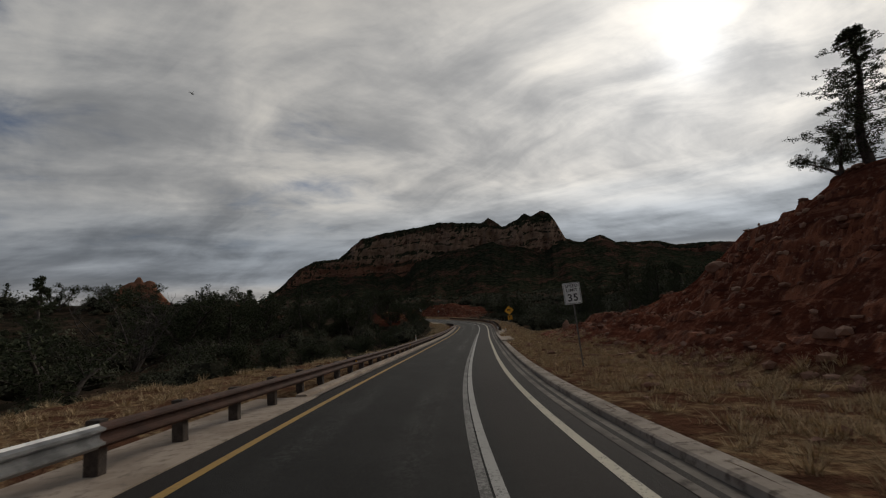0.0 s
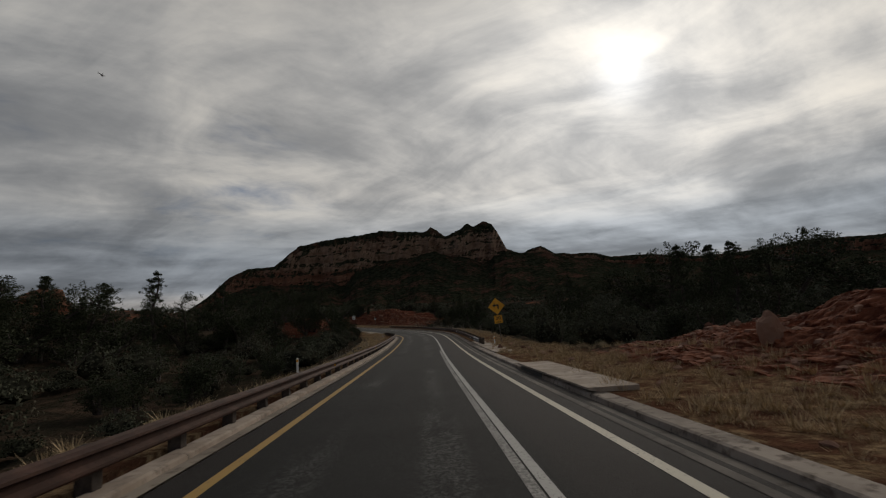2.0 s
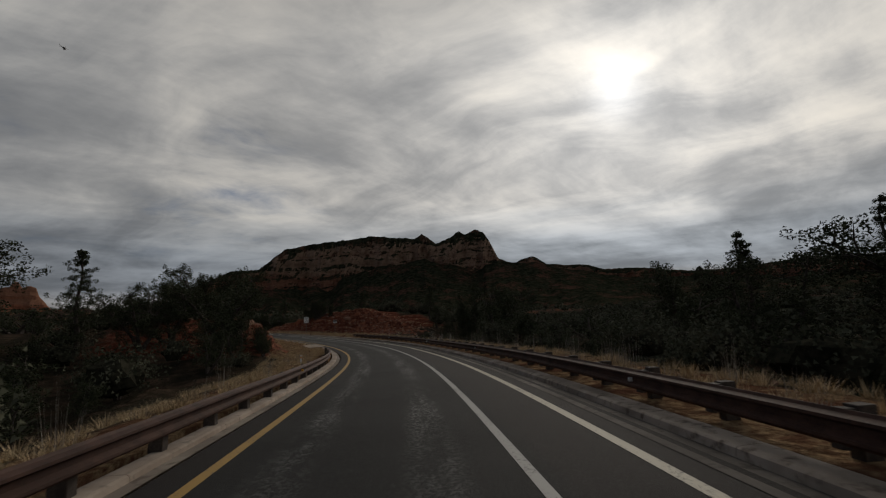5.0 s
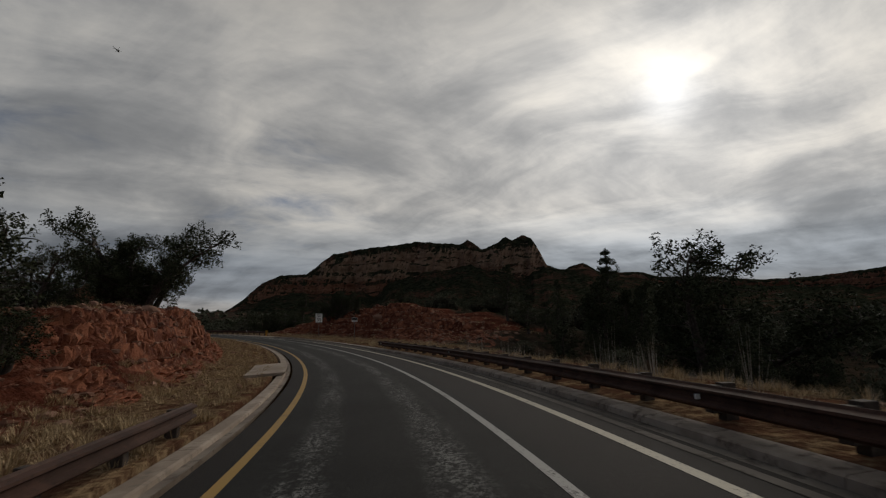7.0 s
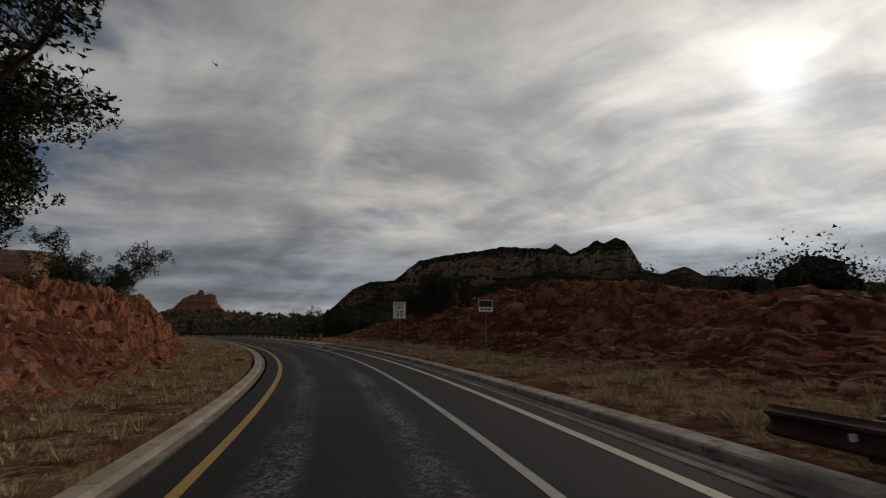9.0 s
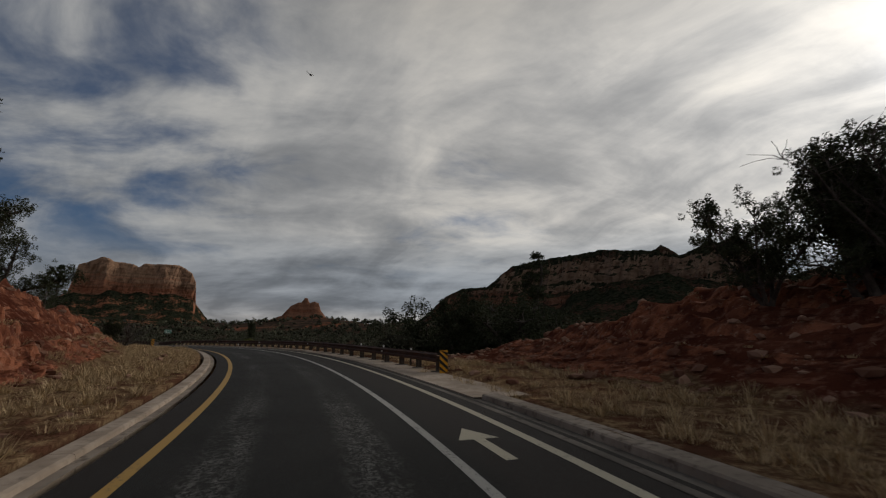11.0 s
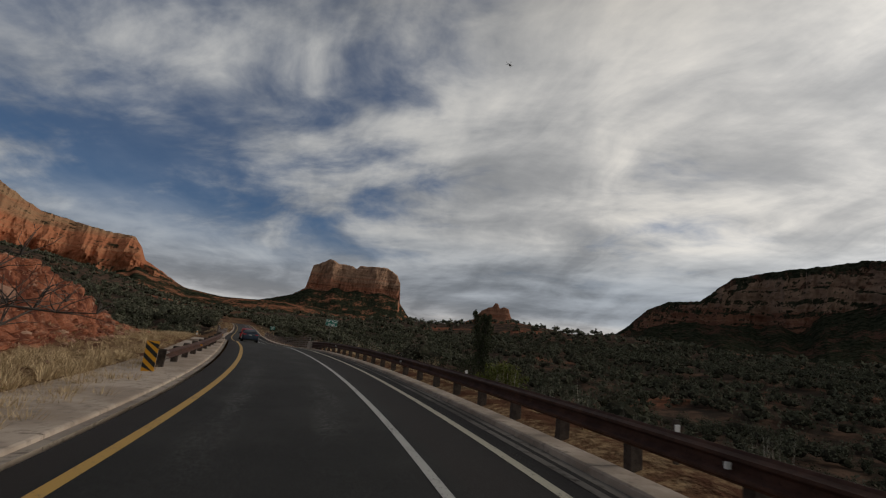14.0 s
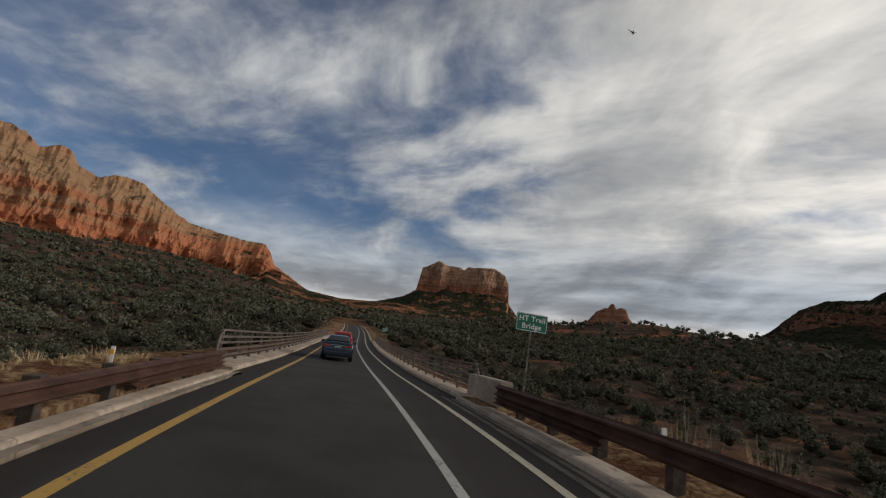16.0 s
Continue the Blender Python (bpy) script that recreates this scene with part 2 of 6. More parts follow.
def ground_colour(n, place):
    red = n.mix(n.ramp(n.noise(place, 0.22, 5.0, 0.6), 0.35, 0.65), (0.090, 0.028, 0.0175), (0.140, 0.050, 0.031))
    stone = n.mix(n.ramp(n.noise(place, 3.2, 6.0, 0.65), 0.50, 0.66), red, (0.24, 0.115, 0.080))
    crack = n.mix(n.ramp(n.noise(place, 1.4, 6.0, 0.7), 0.56, 0.70), stone, (0.060, 0.021, 0.016))
    straw = n.mix(n.ramp(n.noise(place, 5.0, 5.0, 0.7), 0.40, 0.62), (0.135, 0.078, 0.046), (0.31, 0.215, 0.125))
    straw = n.mix(n.ramp(n.noise(place, 0.9, 5.0, 0.65), 0.46, 0.58), straw, (0.120, 0.060, 0.038))
    mark = n.add("ShaderNodeAttribute")
    mark.attribute_name = "grass"
    patchy = n.math("ADD", mark.outputs["Fac"], n.math("MULTIPLY", n.math("SUBTRACT", n.noise(place, 0.6, 5.0, 0.65), 0.5), 1.5))
    axes = n.add("ShaderNodeSeparateXYZ")
    n.put(axes.inputs[0], place)
    bed = n.add("ShaderNodeCombineXYZ")
    n.put(bed.inputs[0], n.math("MULTIPLY", axes.outputs[0], 0.22))
    n.put(bed.inputs[1], n.math("MULTIPLY", axes.outputs[1], 0.22))
    n.put(bed.inputs[2], n.math("MULTIPLY", axes.outputs[2], 2.4))
    beds = n.noise(bed.outputs[0], 1.3, 6.0, 0.7)
    crack = n.mix(n.ramp(beds, 0.54, 0.64, 0.0, 0.8), crack, (0.050, 0.019, 0.014))
    crack = n.mix(n.ramp(beds, 0.44, 0.36, 0.0, 0.7), crack, (0.25, 0.105, 0.066))
    cut = n.add("ShaderNodeAttribute")
    cut.attribute_name = "cut"
    brush = n.mix(n.ramp(n.noise(place, 0.5, 6.0, 0.7), 0.42, 0.62), (0.034, 0.030, 0.022), (0.095, 0.064, 0.046))
    brush = n.mix(n.ramp(n.noise(place, 4.0, 5.0, 0.7), 0.50, 0.66), brush, (0.032, 0.030, 0.020))
    torn = n.math("ADD", cut.outputs["Fac"], n.math("MULTIPLY", n.math("SUBTRACT", n.noise(place, 0.35, 5.0, 0.65), 0.5), 1.2))
    crack = n.mix(n.ramp(torn, 0.30, 0.60), brush, crack)
    near = n.mix(n.ramp(patchy, 0.40, 0.75), crack, straw)
    scrub = n.mix(n.ramp(n.noise(place, 0.12, 6.0, 0.7), 0.45, 0.64), (0.050, 0.040, 0.032), (0.135, 0.084, 0.060))
    scrub = n.mix(n.ramp(n.noise(place, 0.022, 5.0, 0.6), 0.57, 0.66), scrub, n.mix(n.ramp(n.noise(place, 0.5, 5.0, 0.7), 0.4, 0.6), (0.17, 0.070, 0.042), (0.29, 0.130, 0.078)))
    far = n.vec("LENGTH", n.vec("SUBTRACT", place, (22.0, 130.0, 0.0)))
    off = n.math("SUBTRACT", 1.0, mark.outputs["Fac"])
    return n.mix(n.math("MULTIPLY", n.ramp(far, 110.0, 200.0), off), near, scrub)


def slope_colour(rock, growth=0.0, cap=None, earth=(0.12, 0.060, 0.040), bare=0.60, naked=None):
    """Scrub woodland on gentle slopes, rock where it is steep; growth: how much green the ledges carry; bare: how rare open earth is."""
    def build(n, place):
        stone = rock(n, place)
        green = n.mix(n.ramp(n.noise(place, 0.07, 6.0, 0.72), 0.40, 0.60), (0.012, 0.015, 0.009), (0.042, 0.045, 0.029))
        open_ = n.math("ADD", n.math("MULTIPLY", n.noise(place, 0.012, 6.0, 0.7), 0.6), n.math("MULTIPLY", n.noise(place, 0.13, 5.0, 0.7), 0.4))
        soil = n.mix(n.ramp(open_, bare - 0.06, bare + 0.02), green, earth)
        normal = n.add("ShaderNodeSeparateXYZ")
        n.put(normal.inputs[0], n.add("ShaderNodeNewGeometry").outputs["Normal"])
        tilt = n.math("ADD", normal.outputs[2], n.math("MULTIPLY", n.math("SUBTRACT", n.noise(place, 0.016, 6.0, 0.68), 0.5), 0.6))
        axes = n.add("ShaderNodeSeparateXYZ")
        n.put(axes.inputs[0], place)
        ledge = n.add("ShaderNodeCombineXYZ")
        n.put(ledge.inputs[0], n.math("MULTIPLY", axes.outputs[0], 0.45))
        n.put(ledge.inputs[1], n.math("MULTIPLY", axes.outputs[1], 0.45))
        n.put(ledge.inputs[2], axes.outputs[2])
        tilt = n.math("ADD", tilt, n.math("MULTIPLY", n.ramp(n.noise(ledge.outputs[0], 0.045, 5.0, 0.65), 0.48, 0.60), growth))
        if cap:
            rise = n.math("ADD", axes.outputs[2], n.math("MULTIPLY", n.math("SUBTRACT", n.noise(place, 0.010, 6.0, 0.7), 0.5), 130.0))
            tilt = n.math("ADD", tilt, n.ramp(rise, cap[0], cap[1], 0.0, 0.5))
        if naked:
            rise = n.math("ADD", axes.outputs[2], n.math("MULTIPLY", n.math("SUBTRACT", n.noise(place, 0.012, 5.0, 0.7), 0.5), 60.0))
            tilt = n.math("SUBTRACT", tilt, n.ramp(rise, naked[0], naked[1], 0.0, 0.46))
        return n.mix(n.ramp(tilt, 0.48, 0.60), stone, soil)
    return build


asphalt = material("asphalt", asphalt_colour, 0.85, bump=0.6, bump_scale=70.0, specular=0.2)
concrete = material("concrete", two_tone((0.33, 0.265, 0.21), (0.47, 0.39, 0.32), 0.9, (0.26, 0.215, 0.175), 6.0), 0.9, bump=0.3, specular=0.2)
gutter_mat = material("gutter_concrete", two_tone((0.10, 0.088, 0.078), (0.20, 0.178, 0.155), 0.5, (0.06, 0.050, 0.043), 4.0), 0.9, bump=0.3, specular=0.2)
kerb_gutter = material("kerb_gutter", two_tone((0.24, 0.20, 0.168), (0.35, 0.30, 0.25), 0.7, (0.15, 0.118, 0.095), 4.0), 0.9, bump=0.3, specular=0.2)
kerb_mat = material("kerb_concrete", two_tone((0.25, 0.208, 0.172), (0.40, 0.34, 0.285), 0.8, (0.13, 0.100, 0.080), 5.0), 0.9, bump=0.3, specular=0.2)
yellow_line = material("yellow_line", worn_paint((0.44, 0.265, 0.060), 0.59), 0.7)
white_line = material("white_line", worn_paint((0.48, 0.44, 0.335), 0.59), 0.7)
ghost_line = material("ghost_line", worn_paint((0.22, 0.216, 0.205), 0.50), 0.7)
old_line = material("old_line", worn_paint((0.38, 0.375, 0.355), 0.575), 0.7)
rust = material("rusty_steel", rust_colour, 0.75, 0.0, bump=0.12, bump_scale=60.0, specular=0.25)
zinc = material("zinc", two_tone((0.20, 0.205, 0.21), (0.32, 0.325, 0.33), 3.0), 0.55, 0.9)
post_wood = material("post_wood", two_tone((0.040, 0.029, 0.023), (0.080, 0.060, 0.047), 6.0, (0.03, 0.022, 0.018), 40.0), 0.9, bump=0.4, bump_scale=40.0)
rail_paint = material("rail_paint", two_tone((0.12, 0.092, 0.080), (0.19, 0.15, 0.13), 1.5, (0.08, 0.056, 0.048), 20.0), 0.55, 0.3)
ground_mat = material("ground", ground_colour, 1.0, bump=1.0, bump_scale=2.0, specular=0.0, deep=0.35)
stone_mat = material("stone", per_piece((0.12, 0.045, 0.029), (0.40, 0.25, 0.18)), 0.95, bump=0.5, bump_scale=9.0, specular=0.1)


def bank_rock_colour(n, place):
    mark = n.add("ShaderNodeAttribute")
    mark.attribute_name = "tint"
    colour = n.mix(n.ramp(mark.outputs["Fac"], 0.2, 0.8), (0.105, 0.033, 0.019), (0.32, 0.122, 0.068))
    colour = n.mix(n.ramp(n.noise(place, 1.1, 6.0, 0.7), 0.52, 0.68), colour, (0.085, 0.028, 0.019))
    dust = n.mix(n.ramp(n.noise(place, 4.5, 6.0, 0.72), 0.54, 0.68), colour, (0.38, 0.215, 0.145))
    return n.mix(n.ramp(n.noise(place, 16.0, 4.0, 0.7), 0.54, 0.70), dust, (0.060, 0.023, 0.016))


bank_rock = material("bank_rock", bank_rock_colour, 0.95, bump=0.8, bump_scale=7.0, specular=0.1, deep=0.06)
straw_mat = material("straw", per_piece((0.30, 0.215, 0.115), (0.70, 0.54, 0.335)), 0.9, specular=0.1)
weed_mat = material("weed", per_piece((0.17, 0.135, 0.10), (0.55, 0.50, 0.43)), 0.9)
leaf_mat = material("juniper_leaf", per_piece((0.030, 0.038, 0.021), (0.085, 0.092, 0.052)), 0.85, specular=0.08)
pine_mat = material("pine_leaf", per_piece((0.032, 0.042, 0.023), (0.088, 0.098, 0.054)), 0.85, specular=0.08)
bright_leaf = material("bright_leaf", per_piece((0.08, 0.095, 0.022), (0.17, 0.18, 0.05)), 0.85, specular=0.08)


def scrub_leaf(n, place):
    """Bush by bush from dark juniper to grey-green sage and brown twigs, with small leaf changes."""
    own = n.add("ShaderNodeNewGeometry").outputs["Random Per Island"]
    colour = n.mix(n.ramp(n.noise(place, 0.30, 2.0, 0.5), 0.40, 0.58), (0.051, 0.055, 0.037), (0.118, 0.120, 0.083))
    colour = n.mix(n.ramp(n.noise(place, 0.23, 2.0, 0.5), 0.60, 0.68), colour, (0.14, 0.118, 0.088))
    return n.mix(n.math("MULTIPLY", own, 0.35), colour, (0.16, 0.162, 0.115))


# twig brown darkened so that it paints the shade inside the bushes
heart_shade_mat = material("bush_heart_shade", two_tone((0.024, 0.025, 0.018), (0.050, 0.047, 0.034), 3.0), 1.0, specular=0.0)
far_leaf = material("far_leaf", scrub_leaf, 1.0, specular=0.0)
sign_white = material("sign_white", two_tone((0.78, 0.78, 0.76), (0.86, 0.86, 0.84), 3.0), 0.45)
sign_black = material("sign_black", (0.012, 0.012, 0.012), 0.5)
sign_yellow = material("sign_yellow", two_tone((0.72, 0.33, 0.012), (0.82, 0.40, 0.02), 3.0), 0.45)
bark_mat = material("bark", two_tone((0.045, 0.034, 0.028), (0.105, 0.085, 0.072), 5.0), 0.95, bump=0.5, bump_scale=25.0)
twig_mat = material("twig", two_tone((0.045, 0.036, 0.031), (0.095, 0.078, 0.066), 4.0), 0.95)
buff_rock = rock_colour((0.29, 0.195, 0.14), (0.22, 0.108, 0.072), (0.075, 0.048, 0.037), 0.030, 0.55, 190.0, 330.0)
cliff_rock = rock_colour((0.36, 0.225, 0.13), (0.44, 0.170, 0.088), (0.125, 0.066, 0.043), 0.022, 0.5, 90.0, 330.0)
red_rock = rock_colour((0.36, 0.225, 0.15), (0.35, 0.145, 0.085), (0.075, 0.045, 0.034), 0.018, 0.80, 230.0, 420.0)
bell_rock = rock_colour((0.25, 0.125, 0.080), (0.27, 0.105, 0.060), (0.070, 0.036, 0.027), 0.040, 0.6, 60.0, 300.0)
mesa_mat = material("mesa", slope_colour(buff_rock, 0.22, (345.0, 405.0), (0.10, 0.052, 0.038), 0.57), 0.95, bump=1.0, bump_scale=0.09, specular=0.0, deep=7.0, bedded=True)
cliff_mat = material("cliff", slope_colour(cliff_rock, 0.12, None, (0.34, 0.145, 0.082), 0.56, (100.0, 150.0)), 0.95, bump=1.0, bump_scale=0.09, specular=0.0, deep=5.0, bedded=True)
butte_mat = material("butte", slope_colour(red_rock, 0.05, None, (0.34, 0.145, 0.082), 0.585, (290.0, 340.0)), 0.95, bump=1.0, bump_scale=0.06, specular=0.0, deep=6.0, bedded=True)
bell_mat = material("bell", slope_colour(bell_rock, 0.03, None, (0.34, 0.15, 0.085), 0.535, (140.0, 190.0)), 0.95, bump=1.0, bump_scale=0.06, specular=0.0, deep=6.0, bedded=True)

# ---- mesh helpers ----
def mesh_of(name, verts, faces, mat, uv=None, smooth=False):
    me = bpy.data.meshes.new(name)
    me.from_pydata([tuple(map(float, v)) for v in verts], [], [tuple(map(int, f)) for f in faces])
    me.materials.append(mat)
    if uv is not None:
        layer = me.uv_layers.new(name="along")
        index = np.empty(len(me.loops), np.int32)
        me.loops.foreach_get("vertex_index", index)
        layer.data.foreach_set("uv", np.asarray(uv, np.float32)[index].ravel())
    if smooth:
        me.polygons.foreach_set("use_smooth", np.ones(len(me.polygons), bool))
    me.update()
    return me


def grid_faces(rows, cols, close=False):
    """Quads of a rows x cols sheet of vertices."""
    span = cols if close else cols - 1
    i, j = np.meshgrid(np.arange(rows - 1), np.arange(span), indexing="ij")
    a, b = i * cols + j, i * cols + (j + 1) % cols
    return np.stack([a, b, b + cols, a + cols], -1).reshape(-1, 4)


def thing(name, at=(0, 0, 0), turn=0.0):
    ob = new(name)
    ob.matrix_world = pose(*at, 0, 0, turn)
    return ob


def part(name, bm, mat, parent, label=""):
    """One mesh object under parent, from a bmesh or a mesh."""
    if isinstance(bm, bmesh.types.BMesh):
        me = bpy.data.meshes.new(name)
        bm.to_mesh(me)
        bm.free()
        me.materials.append(mat)
    else:
        me = bm
    ob = new(name, me)
    ob.parent = parent
    if label:
        tagged(ob, label)
    return ob


def box_bm(size, at=(0, 0, 0), bevel=0.0, bm=None, turn=None):
    """A box of a size about a point, its edges rounded."""
    own = bmesh.new()
    bmesh.ops.create_cube(own, size=1.0)
    bmesh.ops.scale(own, vec=size, verts=own.verts)
    if bevel:
        bmesh.ops.bevel(own, geom=own.edges[:], offset=bevel, segments=2, affect="EDGES", profile=0.6)
    if turn:
        bmesh.ops.rotate(own, cent=(0, 0, 0), matrix=turn, verts=own.verts)
    bmesh.ops.translate(own, vec=at, verts=own.verts)
    if bm is None:
        return own
    me = bpy.data.meshes.new("piece")
    own.to_mesh(me)
    own.free()
    bm.from_mesh(me)
    bpy.data.meshes.remove(me)
    return bm


def tube_arrays(points, radii, sides=6):
    """Vertices and faces of a tube along points."""
    pts = [Vector(q) for q in points]
    verts = []
    for k, q in enumerate(pts):
        along = (pts[min(k + 1, len(pts) - 1)] - pts[max(k - 1, 0)]).normalized()
        side = along.orthogonal().normalized()
        other = along.cross(side)
        for a in range(sides):
            w = 2 * math.pi * a / sides
            verts.append(q + radii[k] * (math.cos(w) * side + math.sin(w) * other))
    return verts, [list(f) for f in grid_faces(len(pts), sides, True)]


def joined(pieces):
    verts, faces = [], []
    for v, f in pieces:
        base = len(verts)
        verts.extend(v)
        faces.extend([[k + base for k in q] for q in f])
    return verts, faces


# ---- the line of the road ----
# heading in degrees left of +y every 12 m, height every 24 m, cross fall every 40 m, all from 10 m behind the start
TURN = [-11.0, -15.49, -19.53, -21.26, -21.46, -21.73, -22.12, -21.46, -20.15, -17.41, -13.29, -7.01, -1.65, 2.62, 7.25, 13.84, 19.79, 25.52, 31.44, 36.07, 40.89, 45.28, 46.78, 47.27, 47.42, 47.31, 46.75, 46.1, 45.63, 45.46, 45.54, 45.75, 46.06, 46.43, 46.83, 47.24, 47.65, 48.06, 48.47, 48.88, 49.29]
RISE = [0.41, -0.57, -1.14, -1.5, -1.42, -1.51, -1.18, -0.53, 0.45, 1.36, 1.8, 2.13, 1.65, 1.48, 1.61, 1.94, 2.49, 3.16, 3.9, 4.63, 5.37]
BANK = [0.0149, 0.0157, -0.004, -0.0455, -0.0432, -0.0267, -0.0227, 0.025, 0.016, 0.0122, 0.0092, 0.0073, 0.0066]


def glide(x, xs, ys):
    """A smooth curve through evenly spaced values."""
    ys = np.asarray(ys, float)
    slope = np.gradient(ys, xs)
    i = np.clip(np.searchsorted(xs, x) - 1, 0, len(xs) - 2)
    h = xs[i + 1] - xs[i]
    u = np.clip((x - xs[i]) / h, -9, 9)
    return (2 * u**3 - 3 * u**2 + 1) * ys[i] + (u**3 - 2 * u**2 + u) * h * slope[i] + (3 * u**2 - 2 * u**3) * ys[i + 1] + (u**3 - u**2) * h * slope[i + 1]


ST = np.arange(-70.0, 461.0, 1.0)
inside = np.maximum(ST, -10.0)
HEAD = np.radians(glide(inside, -10 + 12.0 * np.arange(len(TURN)), TURN))
HIGH = glide(inside, -10 + 24.0 * np.arange(len(RISE)), RISE) + 0.035 * np.maximum(-10 - ST, 0)
FALL = glide(inside, -10 + 40.0 * np.arange(len(BANK)), BANK)
mid_x, mid_y = -np.sin(HEAD), np.cos(HEAD)
EAST = np.concatenate([[0], np.cumsum((mid_x[1:] + mid_x[:-1]) / 2)])
NORTH = np.concatenate([[0], np.cumsum((mid_y[1:] + mid_y[:-1]) / 2)])
EAST -= EAST[70]
NORTH -= NORTH[70]


def on_road(s, o, dz=0.0):
    """World places at stations s, o metres right of the lane's middle, dz over the road's plane."""
    s, o = np.broadcast_arrays(np.asarray(s, float), np.asarray(o, float))
    h = np.interp(s, ST, HEAD)
    z = np.interp(s, ST, HIGH) - np.interp(s, ST, FALL) * np.clip(o, -9, 9) + dz
    return np.stack([np.interp(s, ST, EAST) + o * np.cos(h), np.interp(s, ST, NORTH) + o * np.sin(h), z], -1)


def heading(s):
    return math.degrees(float(np.interp(s, ST, HEAD)))


def road_coords(x, y):
    """Station and offset of the road's nearest point, for arrays."""
    x, y = np.asarray(x, float).ravel(), np.asarray(y, float).ravel()
    s, o = np.empty(len(x)), np.empty(len(x))
    for a in range(0, len(x), 4000):
        dx, dy = x[a:a + 4000, None] - EAST[::2], y[a:a + 4000, None] - NORTH[::2]
        k = np.argmin(dx * dx + dy * dy, 1)
        r = np.arange(len(k))
        h = HEAD[::2][k]
        s[a:a + 4000] = ST[::2][k] - np.sin(h) * dx[r, k] + np.cos(h) * dy[r, k]
        o[a:a + 4000] = np.cos(h) * dx[r, k] + np.sin(h) * dy[r, k]
    return s, o


def sweep(s0, s1, section, mat, name, step=1.0, shift=None, close=False, smooth=False, drop=None):
    """A strip along the road with a cross section of (offset, height) points."""
    s = np.linspace(s0, s1, max(2, int(round((s1 - s0) / step)) + 1))
    verts, uv = [], []
    for k in s:
        out = shift(k) if shift else 0.0
        sink = drop(k) if drop else 0.0
        verts.append(on_road(np.full(len(section), k), [q[0] + out for q in section], [q[1] - sink for q in section]))
        uv.append([(q[0], k) for q in section])
    faces = grid_faces(len(s), len(section), close).tolist()
    if close:
        n = len(section)
        faces += [list(range(n))[::-1], [(len(s) - 1) * n + k for k in range(n)]]
    return mesh_of(name, np.concatenate(verts), faces, mat, np.concatenate([np.array(u) for u in uv]), smooth)


# ---- the land ----
def smooth_step(a, b, x):
    u = np.clip((np.asarray(x, float) - a) / (b - a), 0, 1)
    return u * u * (3 - 2 * u)


def ripple(x, y, size, seed, octaves=4):
    """Soft random relief, about -1 to 1, for arrays."""
    rng = np.random.RandomState(seed)
    out, gain, total = 0.0, 1.0, 0.0
    for _ in range(octaves):
        for _ in range(3):
            w, ph = rng.uniform(0, 2 * math.pi, 2)
            k = rng.uniform(0.7, 1.4) * 2 * math.pi / size
            out = out + gain * np.sin(k * (x * math.cos(w) + y * math.sin(w)) + ph + 1.3 * np.sin(0.6 * k * (x * math.sin(w) - y * math.cos(w)) + 2 * ph))
            total += gain
        gain, size = gain * 0.5, size * 0.47
    return out / total * 1.8


# roadside profile: station, toe of the bank from the lane's middle, height of the bank, its run
RIGHT = [(-70, 9.0, 8.2, 9), (8, 9.0, 7.6, 9), (20, 9.0, 6.5, 8.5), (25, 9.0, 5.1, 8), (29, 8.4, 3.1, 7), (34, 7.6, 1.8, 5.5), (45, 7.6, 1.2, 4.5),
         (54, 8.0, 0.2, 5), (62, 7.0, -2.0, 9), (128, 7.0, -2.5, 9), (136, 8.0, -1.0, 6), (140, 8.0, 0.2, 5), (146, 8.0, 1.3, 5), (153, 8.3, 2.6, 6), (168, 8.5, 4.2, 6.5), (180, 8.5, 3.3, 6),
         (188, 8.0, 1.8, 5), (194, 7.8, 0.5, 5), (201, 6.5, -2.0, 8), (225, 6.2, -5.0, 14), (300, 6.2, -8.0, 14), (345, 6.2, -4.0, 12), (370, 6.2, 0.6, 8), (460, 6.5, 1.5, 8)]
LEFT = [(-70, 9.0, -1.6, 7), (16, 9.0, -1.6, 7), (34, 4.2, -1.8, 7), (60, 4.2, -2.0, 7), (82, 4.4, -1.8, 7), (104, 5.5, -1.2, 7), (116, 6.0, 0.6, 4), (126, 6.3, 2.7, 3), (144, 6.5, 3.4, 3), (186, 6.8, 3.4, 3.2), (205, 7.0, 2.6, 4),
        (220, 7.0, 2.4, 4), (232, 7.0, 2.3, 4), (243, 7.2, 2.9, 3.5), (249, 7.4, 2.2, 3), (255, 6.5, -0.5, 5), (262, 5.5, -3.5, 9), (300, 5.2, -8.0, 14), (345, 5.5, -3.0, 12), (370, 6.0, 1.0, 8), (460, 6.0, 2.0, 8)]
MIDDLE = (22.0, 130.0)


